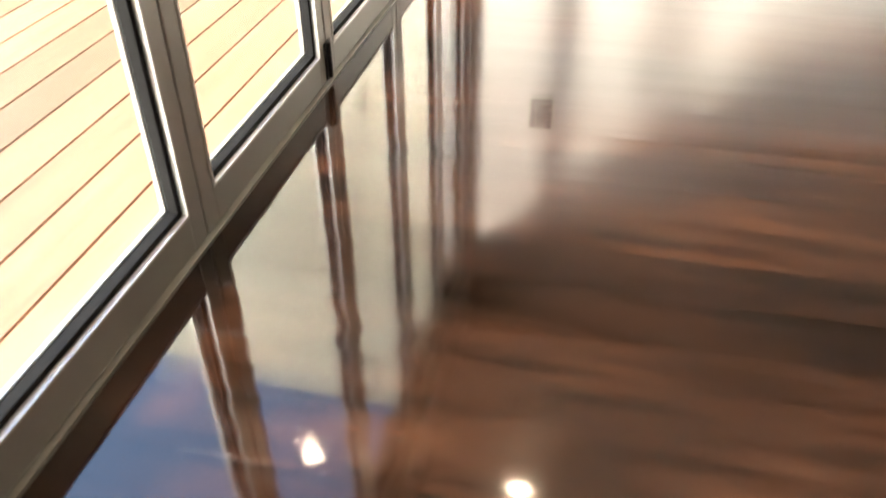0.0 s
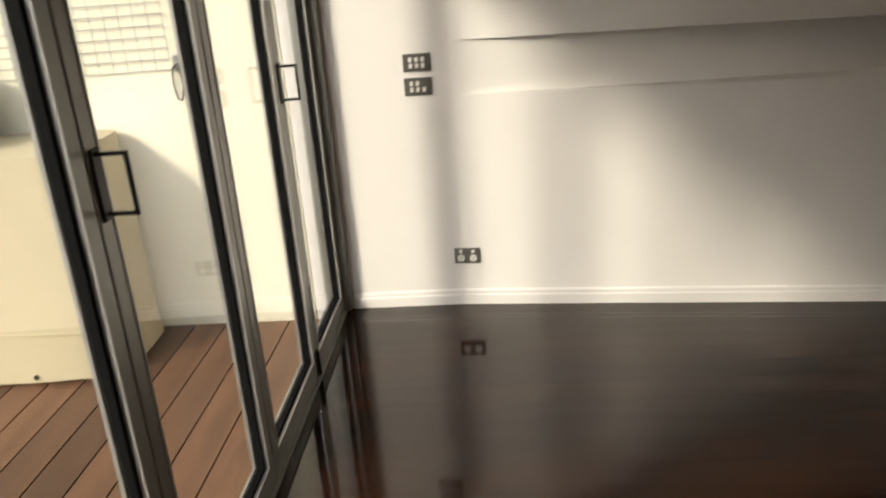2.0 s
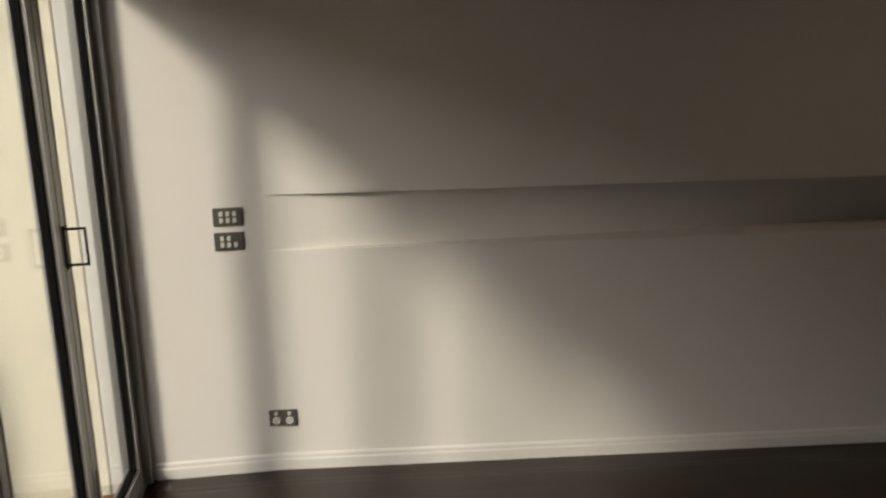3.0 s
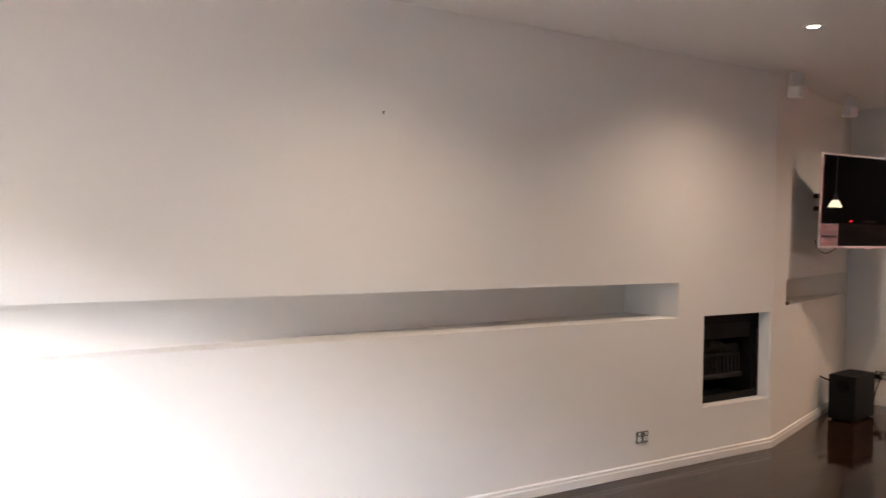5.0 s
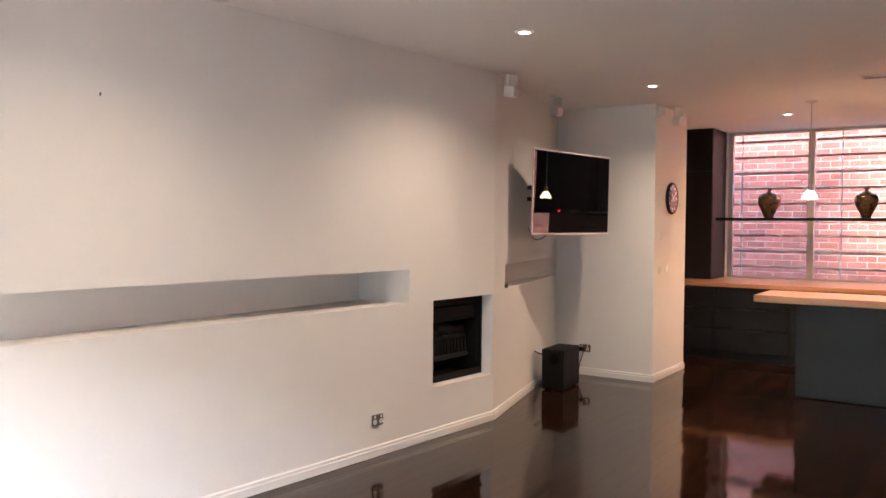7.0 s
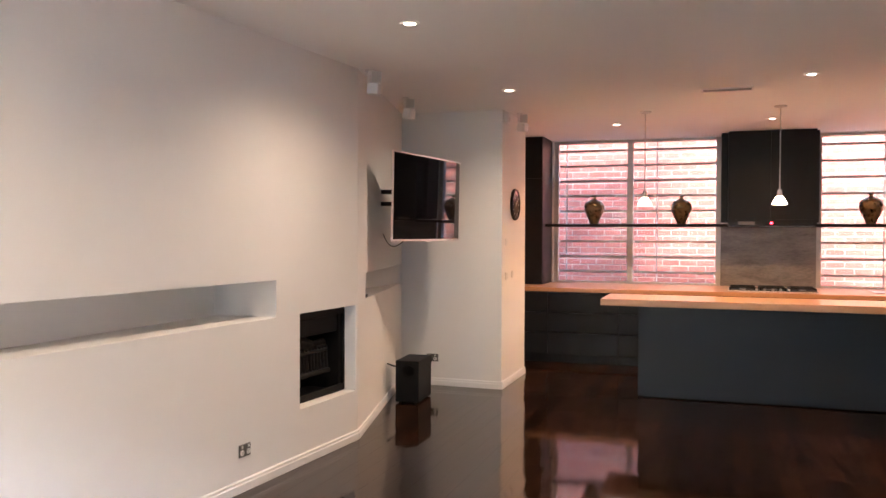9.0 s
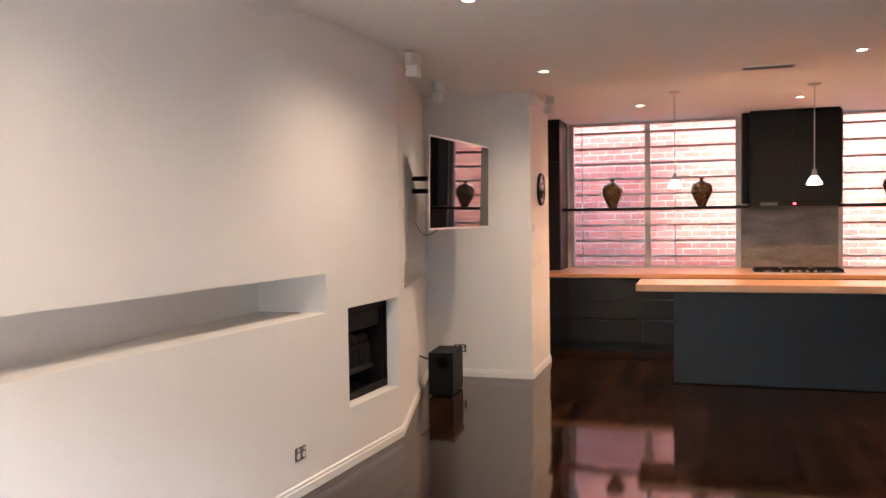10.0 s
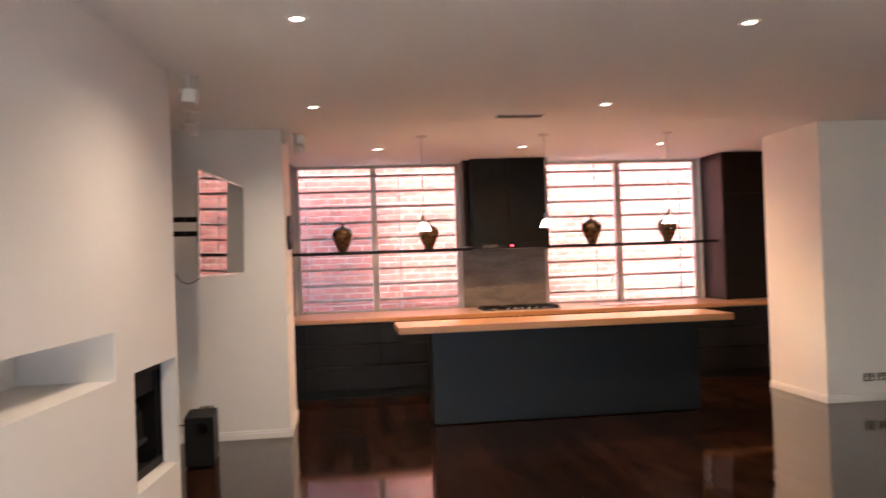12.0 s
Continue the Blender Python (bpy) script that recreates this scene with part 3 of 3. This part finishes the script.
# ---------------- oval wall clock ----------------
def wall_clock():
    t = thing("wall_clock", "round black wall clock with pale marks on the fin", "clock", pose(JX0, 8.96, 1.765))
    tilt = Matrix.Rotation(radians(90), 4, "Y")
    smooth(part("case", lathe(bmesh.new(), ((0.0, 0.0), (0.155, 0.0), (0.160, 0.012), (0.152, 0.028), (0.140, 0.030), (0.138, 0.020), (0.0, 0.020)), tilt, 48), DARKPL, t))
    for k in range(12):
        a = 2 * math.pi * k / 12
        m = Matrix.Rotation(a, 4, "X")
        bm = bmesh.new()
        bx(bm, (0.0195, -0.008, 0.098), (0.0225, 0.008, 0.128))
        bmesh.ops.transform(bm, matrix=m, verts=bm.verts)
        part("hour_mark", bm, WPLATE, t, "pale hour mark")
    for a, l, w in ((-1.0, 0.07, 0.006), (0.55, 0.105, 0.004)):
        bm = bmesh.new()
        bx(bm, (0.023, -w, -0.015), (0.0245, w, l))
        bmesh.ops.transform(bm, matrix=Matrix.Rotation(a, 4, "X"), verts=bm.verts)
        part("pointer", bm, SILVER, t, "silver pointer")
    g = part("pane", rod(bmesh.new(), (0.026, 0, 0), (0.0275, 0, 0), 0.1385, 40), GLASS_K, t, "glass cover")
    g.visible_shadow = False
wall_clock()

# ---------------- downlights, pendants, vent ----------------
def downlight(x, y, power=1.0, tint=(1.0, 0.73, 0.49)):
    t = thing("downlight", "lit round recessed ceiling downlight with white rim", "downlight", pose(x, y, CEIL), "ceiling downlights")
    smooth(part("rim", lathe(bmesh.new(), ((0.056, 0.0), (0.056, -0.005), (0.050, -0.008), (0.033, -0.006), (0.033, 0.0)), n=32), WPLATE, t, "white rim"))
    part("lamp", lathe(bmesh.new(), ((0.031, -0.0045), (0.0, -0.006)), n=24), LAMP, t, "glowing lamp face")
    l = new("downlight_lamp", bpy.data.lights.new("downlight_lamp", "SPOT"))
    l.data.energy, l.data.color, l.data.spot_size, l.data.spot_blend, l.data.shadow_soft_size = LIGHT_W * power, tint, radians(150), 1.0, 0.035
    l.matrix_world = pose(x, y, CEIL - 0.02)
LIGHT_W = 4.3
for x, y in ((1.31, 0.58), (1.335, 3.05), (1.335, 5.31), (1.33, 7.53), (3.63, 0.58), (3.63, 3.05), (3.63, 5.36), (3.59, 7.55), ):
    downlight(x, y)
for x, y in ((1.91, 9.90), (3.45, 9.90), (4.97, 9.85)):
    downlight(x, y, 1.1, (1.0, 0.55, 0.26))

def pendant(x, y, zb):
    t = thing("pendant_light", "lit white glass cone pendant on a thin rod", "pendant lamp", pose(x, y, CEIL), "pendants over the island")
    d = CEIL - zb
    smooth(part("canopy", lathe(bmesh.new(), ((0.055, 0.0), (0.055, -0.012), (0.020, -0.022), (0.0, -0.022))), SILVER, t))
    part("stem", rod(bmesh.new(), (0, 0, -d + 0.13), (0, 0, -0.02), 0.005), SILVER, t)
    smooth(part("socket", lathe(bmesh.new(), ((0.0, -d + 0.15), (0.018, -d + 0.15), (0.024, -d + 0.09), (0.0, -d + 0.09))), STEEL, t))
    smooth(part("shade", lathe(bmesh.new(), ((0.020, -d + 0.092), (0.034, -d + 0.084), (0.062, -d + 0.030), (0.068, -d + 0.014), (0.064, -d + 0.014), (0.032, -d + 0.076), (0.0, -d + 0.080))), SHADE, t, "glowing white glass shade"))
    l = new("pendant_lamp", bpy.data.lights.new("pendant_lamp", "POINT"))
    l.data.energy, l.data.color, l.data.shadow_soft_size = 1.5, (1.0, 0.55, 0.26), 0.02
    l.location = (x, y, zb + 0.045)
for x in (2.28, 3.475, 4.71):
    pendant(x, 9.06, 1.735)

vt = thing("ceiling_vent", "slim slotted air vent in the ceiling", "vent", pose(3.01, 8.02, CEIL))
vb = bmesh.new()
bx(vb, (-0.20, -0.07, -0.008), (0.20, -0.055, 0)); bx(vb, (-0.20, 0.055, -0.008), (0.20, 0.07, 0)); bx(vb, (-0.20, -0.055, -0.008), (-0.185, 0.055, 0)); bx(vb, (0.185, -0.055, -0.008), (0.20, 0.055, 0))
part("frame", vb, SILVER, vt)
part("backing", B((-0.185, -0.055, -0.002), (0.185, 0.055, 0)), GASKET, vt)
for k in range(5):
    part("slat", B((-0.185, -0.045 + k * 0.0225 - 0.005, -0.007), (0.185, -0.045 + k * 0.0225 + 0.005, -0.003)), PLATE, vt, "dark grey louvre slat")

# ---------------- kitchen ----------------
def kitchen_window(i, x0, x1, mull, rods):
    t = thing("window_%d" % i, "grey aluminium window with horizontal security bars", "window")
    t["kind"] = "structure"
    y0, y1, z0, z1 = WIN_Y + 0.03, WIN_Y + 0.10, 0.850, 2.635
    fr = bmesh.new()
    bx(fr, (x0, y0, z0), (x0 + 0.055, y1, z1)); bx(fr, (x1 - 0.055, y0, z0), (x1, y1, z1))
    bx(fr, (x0 + 0.055, y0, z0), (x1 - 0.055, y1, z0 + 0.035)); bx(fr, (x0 + 0.055, y0, z1 - 0.03), (x1 - 0.055, y1, z1))
    part("window_frame", fr, ALU_W, t)
    part("mullion", B((mull - 0.035, y0 - 0.01, z0 + 0.035), (mull + 0.035, y1, z1 - 0.03)), ALU_W, t)
    for a, b in ((x0 + 0.055, mull - 0.035), (mull + 0.035, x1 - 0.055)):
        p = part("pane", B((a, y0 + 0.03, z0 + 0.035), (b, y0 + 0.036, z1 - 0.03)), GLASS_K, t, "clear glass pane")
        p.visible_shadow = False
        for k in range(9):
            z = 2.52 - 0.19 * k
            part("security_bar", B((a, y1 + 0.012, z - 0.014), (b, y1 + 0.030, z + 0.014)), BAR, t, "grey security bar")
    for x in rods:
        part("security_rod", rod(bmesh.new(), (x, y1 + 0.036, z0), (x, y1 + 0.036, z1), 0.008), BAR, t)
kitchen_window(1, W1[0], W1[1], 1.905, (1.10, 2.22))
kitchen_window(2, W2[0], W2[1], 4.985, (4.72, 5.83))

def tall_cabinet(name, x0, x1, y0, seam):
    t = thing(name, "black laminate wall cabinet standing on the bench", "cabinet")
    part("body", B((x0, y0, BENCH_Z + 0.001), (x1, WIN_Y, CEIL - 0.001)), JOIN_BLK, t)
    for a, b in ((BENCH_Z + 0.006, seam - 0.002), (seam + 0.002, CEIL - 0.006)):
        part("door", B((x0 + 0.004, y0 - 0.019, a), (x1 - 0.004, y0 - 0.001, b), 0.001), JOIN_BLK, t)
tall_cabinet("wall_cabinet", 0.301, 0.935, 10.72, 2.14)
tall_cabinet("wall_cabinet", 6.075, 6.699, 10.72, 2.14)

def rangehood():
    t = thing("rangehood", "black boxed rangehood with control strip above cooktop", "rangehood")
    part("body", B((3.045, 10.88, 1.60), (3.965, WIN_Y - 0.001, CEIL - 0.001)), JOIN_BLK, t)
    for a, b in ((3.047, 3.49), (3.494, 3.963)):
        part("door", B((a, 10.862, 1.64), (b, 10.879, CEIL - 0.006), 0.001), JOIN_BLK, t)
    part("control_strip", B((3.045, 10.850, 1.572), (3.965, 10.90, 1.636), 0.003), STEEL, t, "dark glass control strip").data.materials[0] = DARKPL
    part("lamp_panel", B((3.15, 10.848, 1.585), (3.33, 10.851, 1.62)), PLATE, t, "steel button group")
    part("led", B((3.49, 10.846, 1.594), (3.515, 10.851, 1.612)), LED, t, "red indicator light")
    for a in (2.966, 3.966):
        part("side_panel", B((a, 11.02, BENCH_Z + 0.75), (a + 0.078 if a < 3 else a + 0.038, WIN_Y - 0.001, CEIL - 0.001)), JOIN_BLK, t)
rangehood()
sp = thing("splashback", "grey veined stone splashback behind the cooktop", "splashback")
part("slab", B((2.966, WIN_Y - 0.021, BENCH_Z + 0.001), (4.004, WIN_Y - 0.001, 1.570), 0.001), STONE, sp)

sh = thing("display_shelf", "long thin dark shelf across the kitchen windows", "shelf")
part("board", B((0.936, 10.86, 1.560), (3.044, 11.08, 1.594), 0.002), JOIN_BLK, sh)
part("board", B((3.966, 10.86, 1.560), (6.074, 11.08, 1.594), 0.002), JOIN_BLK, sh)

def vase(x, s, turn):
    t = thing("vase", "round bronze-patina metal vase with narrow flared neck", "vase", pose(x, 10.965, 1.594, 0, 0, turn), "vases on the shelf")
    prof = ((0.0, 0.001), (0.050, 0.001), (0.053, 0.012), (0.058, 0.03), (0.088, 0.09), (0.114, 0.15), (0.124, 0.195), (0.118, 0.235), (0.090, 0.270), (0.047, 0.290), (0.022, 0.302), (0.020, 0.316))
    smooth(part("body", lathe(bmesh.new(), [(r * s, z * s) for r, z in prof]), VASE, t))
    rim = ((0.020, 0.316), (0.026, 0.324), (0.040, 0.332), (0.040, 0.336), (0.022, 0.330), (0.016, 0.316))
    smooth(part("neck", lathe(bmesh.new(), [(r * s, z * s) for r, z in rim]), VASE, t, "flared bronze lip"))
for k, x in enumerate((1.515, 2.527, 4.515, 5.475)):
    vase(x, 1.0 - 0.02 * (k % 2), 50 * k)

# long bench and its base units
be = thing("kitchen_bench", "long blond timber bench top below the windows", "bench top")
part("slab", B((0.302, 10.20, BENCH_Z - 0.045), (6.698, WIN_Y - 0.002, BENCH_Z), 0.003), TIMBER, be)
def base_unit(x0, x1):
    t = thing("base_cabinet", "charcoal laminate kitchen drawer unit below the bench", "cabinet", group="bench cabinets")
    part("body", B((x0, 10.26, 0.10), (x1, WIN_Y - 0.003, BENCH_Z - 0.046)), JOIN_BLK, t)
    part("kick", B((x0, 10.30, 0.001), (x1, 10.32, 0.10)), JOIN_BLK, t)
    for a, b in ((0.105, 0.355), (0.36, 0.585), (0.59, BENCH_Z - 0.052)):
        df = part("drawer_front", B((x0 + 0.002, 10.240, a), (x1 - 0.002, 10.259, b - 0.006), 0.0015), JOIN_BLK, t)
        part("finger_pull", B(((x0 + x1) / 2 - 0.16, 10.232, b - 0.020), ((x0 + x1) / 2 + 0.16, 10.240, b - 0.012), 0.001), BLACKM, df, "slim black finger pull")
xs = np.linspace(0.303, 6.697, 9)
for a, b in zip(xs, xs[1:]):
    base_unit(float(a), float(b))

def cooktop():
    t = thing("gas_cooktop", "black gas cooktop with steel trim set on bench", "cooktop", pose(3.50, 10.62, BENCH_Z))
    part("base", B((-0.45, -0.25, 0.0005), (0.45, 0.25, 0.010), 0.003), STEEL, t, "steel base")
    part("plate", B((-0.44, -0.24, 0.0095), (0.44, 0.24, 0.014)), FIRE_BLK, t)
    for x, y, r in ((-0.30, 0.10, 0.045), (-0.30, -0.10, 0.035), (0.0, 0.0, 0.06), (0.30, 0.10, 0.045), (0.30, -0.10, 0.035)):
        bn = smooth(part("burner", lathe(bmesh.new(), ((r, 0.014), (r, 0.024), (0.0, 0.0245)), pose(x, y, 0)), STEEL, t))
        smooth(part("cap", lathe(bmesh.new(), ((r * 0.8, 0.0246), (r * 0.78, 0.029), (0.0, 0.031)), pose(x, y, 0)), FIRE_BLK, bn, "black burner cap"))
    for x in (-0.30, 0.0, 0.30):
        gb = bmesh.new()
        for y in (-0.2, 0.2):
            bx(gb, (x - 0.13, y - 0.006, 0.030), (x + 0.13, y + 0.006, 0.044))
        bx(gb, (x - 0.13, -0.206, 0.014), (x - 0.118, 0.206, 0.044)); bx(gb, (x + 0.118, -0.206, 0.014), (x + 0.13, 0.206, 0.044))
        tv = part("trivet", gb, FIRE_BLK, t, "black cast iron trivet")
        for y in (-0.07, 0.07):
            part("trivet_bar", B((x - 0.125, y - 0.006, 0.032), (x + 0.125, y + 0.006, 0.046), 0.002), FIRE_BLK, tv)
    for k in range(5):
        part("knob", rod(bmesh.new(), (-0.16 + 0.08 * k, -0.215, 0.014), (-0.16 + 0.08 * k, -0.215, 0.034), 0.014, 14), STEEL, t)
cooktop()

def sink():
    t = thing("kitchen_sink", "steel sink with raised rim in the bench", "sink", pose(4.92, 10.78, BENCH_Z))
    rb = bmesh.new()
    bx(rb, (-0.42, -0.24, 0.0005), (0.42, -0.22, 0.008)); bx(rb, (-0.42, 0.22, 0.0005), (0.42, 0.24, 0.008)); bx(rb, (-0.42, -0.22, 0.0005), (-0.40, 0.22, 0.008)); bx(rb, (0.40, -0.22, 0.0005), (0.42, 0.22, 0.008)); bx(rb, (-0.02, -0.22, 0.0005), (0.02, 0.22, 0.008))
    part("rim", rb, STEEL, t)
    part("bowl", B((-0.40, -0.22, 0.0005), (-0.02, 0.22, 0.003)), STEEL, t)
    part("bowl", B((0.02, -0.22, 0.0005), (0.40, 0.22, 0.003)), STEEL, t)
sink()
def tap():
    t = thing("kitchen_tap", "chrome gooseneck kitchen tap behind the sink", "tap", pose(4.93, 11.08, BENCH_Z))
    smooth(part("base", lathe(bmesh.new(), ((0.026, 0.0), (0.026, 0.05), (0.018, 0.06), (0.0, 0.06))), STEEL, t))
    bm = bmesh.new()
    pts = [Vector((0, 0, 0.05)), Vector((0, 0, 0.30))] + [Vector((-0.075 + 0.075 * math.cos(a), -0.04 * math.sin(a / 2), 0.30 + 0.075 * math.sin(a))) for a in np.linspace(0.2, math.pi, 10)] + [Vector((-0.15, -0.04, 0.25))]
    for a, b in zip(pts, pts[1:]):
        rod(bm, a, b, 0.010, 10)
    smooth(part("spout", bm, STEEL, t), 80)
    part("lever", rod(bmesh.new(), (0.018, 0, 0.045), (0.075, 0, 0.075), 0.006), STEEL, t)
tap()

# island
isl = thing("kitchen_island", "charcoal panelled island base with plain front", "island")
part("body", B((2.295, 8.61, 0.012), (4.73, 8.955, 0.838)), JOINERY, isl)
part("front_panel", B((2.275, 8.589, 0.012), (4.75, 8.609, 0.838), 0.001), JOINERY, isl)
part("kick", B((2.32, 8.62, 0.0005), (4.70, 8.94, 0.012)), JOIN_BLK, isl)
part("end_panel", B((2.275, 8.61, 0.012), (2.294, 8.958, 0.838), 0.001), JOINERY, isl)
part("end_panel", B((4.731, 8.61, 0.012), (4.75, 8.958, 0.838), 0.001), JOINERY, isl)
it = thing("island_top", "thick blond timber island top with overhang", "bench top")
part("slab", B((1.965, 8.362, 0.840), (4.99, 9.02, 0.900), 0.003), TIMBER, it)

# ---------------- alley wall behind the windows ----------------
ALLEY_Y = 13.35
struct("wall_brick", B((-3.0, ALLEY_Y, -0.3), (11.0, ALLEY_Y + 0.2, 3.75)), MORTAR, "red brick boundary wall with pale mortar joints", "brick wall")
cable("speaker_cable", "dark speaker cable from subwoofer to the wall", ((0.312, 7.68, 0.30), (0.27, 7.62, 0.32), (0.232, 7.60, 0.34)), 0.006, GASKET)

# small black box on the ledge of the return niche
bxn = thing("media_box", "small black media box on the niche ledge", "media box", pose(0.36, 6.72, 0.985, 0, 0, 14))
part("case", B((-0.07, -0.04, 0.0005), (0.07, 0.04, 0.026), 0.004), DARKPL, bxn)
part("front_window", B((0.069, -0.03, 0.006), (0.071, 0.03, 0.019)), SCREEN, bxn)

# ---------------- pieces of floor, deck and brick wall ----------------
def piece_mesh(name, sx, sy, sz, bev, material):
    """A bevelled block with its top at z = 0 and its middle at x = y = 0."""
    bm = bmesh.new()
    hx, hy = sx / 2, sy / 2
    lay = ((hx, hy, -sz), (hx, hy, -bev), (hx - bev, hy - bev, 0.0))
    rings = [[bm.verts.new((a * x, b * y, z)) for a, b in ((-1, -1), (1, -1), (1, 1), (-1, 1))] for x, y, z in lay]
    for p, q in zip(rings, rings[1:]):
        for k in range(4):
            bm.faces.new((p[k], p[(k + 1) % 4], q[(k + 1) % 4], q[k]))
    bm.faces.new(rings[-1])
    return mesh(name, bm, material)

rng = random.Random(7)
floor = tagged(new("floor"), "dark stained glossy timber strip floor", "floor", kind="structure")
FW = 0.128
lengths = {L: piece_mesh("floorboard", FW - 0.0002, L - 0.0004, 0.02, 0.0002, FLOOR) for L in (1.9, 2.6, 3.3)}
x = -0.0 + FW / 2
count = 0
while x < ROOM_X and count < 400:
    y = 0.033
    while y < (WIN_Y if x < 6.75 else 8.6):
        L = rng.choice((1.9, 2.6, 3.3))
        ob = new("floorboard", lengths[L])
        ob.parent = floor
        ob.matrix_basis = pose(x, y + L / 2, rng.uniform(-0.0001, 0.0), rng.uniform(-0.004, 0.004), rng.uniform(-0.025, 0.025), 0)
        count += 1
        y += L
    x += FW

deck = tagged(new("deck"), "red-brown hardwood deck boards with dark gaps", "deck", kind="structure")
DA, DW, D0 = 0.0, 0.152, -0.106
ux, uy = Vector((math.cos(DA), math.sin(DA))), Vector((-math.sin(DA), math.cos(DA)))
CUT = ((0.0, -6.0), (8.9, -6.0), (8.9, -0.062), (0.0, -0.062))
def clip(poly, n, c):
    out = []
    for p, q in zip(poly, poly[1:] + poly[:1]):
        a, b = n.dot(p) - c, n.dot(q) - c
        if a >= 0:
            out.append(p)
        if (a > 0) != (b > 0) and a != b:
            out.append(p.lerp(q, a / (a - b)))
    return out
for k in range(-70, 30):
    v0, v1 = D0 + k * DW + 0.004, D0 + k * DW + DW - 0.004
    poly = [Vector(p) for p in CUT]
    poly = clip(poly, uy, v0)
    if len(poly) > 2:
        poly = clip(poly, -uy, -v1)
    if len(poly) < 3:
        continue
    c = sum(poly, Vector((0, 0))) / len(poly)
    bm = bmesh.new()
    inv = Matrix.Rotation(-DA, 2)
    top = [bm.verts.new((*(inv @ (p - c)), 0.0)) for p in poly]
    low = [bm.verts.new((*(inv @ (p - c)), -0.025)) for p in poly]
    bm.faces.new(top)
    for a in range(len(poly)):
        b = (a + 1) % len(poly)
        bm.faces.new((top[a], top[b], low[b], low[a]))
    part("deck_board", bm, DECKM, deck).matrix_basis = pose(c.x, c.y, -0.05, 0, 0, math.degrees(DA))

wall = bpy.data.objects["wall_brick"]
BL, BH, BJ = 0.230, 0.076, 0.011
brick = piece_mesh("brick", BL, BH, 0.02, 0.004, BRICK)
half = []
near = 0
for row in range(42):
    z = -0.25 + row * (BH + BJ)
    xx = -2.9 + (row % 2) * (BL + BJ) / 2
    while xx < 10.8:
        dy, rot = rng.uniform(-0.003, 0.002), rng.uniform(-0.5, 0.5)
        m = pose(xx, ALLEY_Y - 0.006 + dy, z, 90, 0, 0) @ pose(0, 0, 0, 0, 0, rot)
        if 0.92 < z < 2.42 and 0.95 < xx < 4.95 and near < 300:
            ob = new("brick", brick)
            ob.parent = wall
            ob.matrix_basis = m
            near += 1
        else:
            half.append(m)
        xx += BL + BJ
co, fc = [], []
src = [v.co.copy() for v in brick.vertices]
polys = [tuple(p.vertices) for p in brick.polygons]
for m in half:
    o = len(co)
    co += [tuple(m @ v) for v in src]
    fc += [tuple(o + i for i in p) for p in polys]
me = bpy.data.meshes.new("bricks")
me.from_pydata(co, [], fc)
me.materials.append(BRICK)
rb = new("bricks", me)
rb.parent = wall
tagged(rb, "red bricks of the boundary wall", kind="stuff")
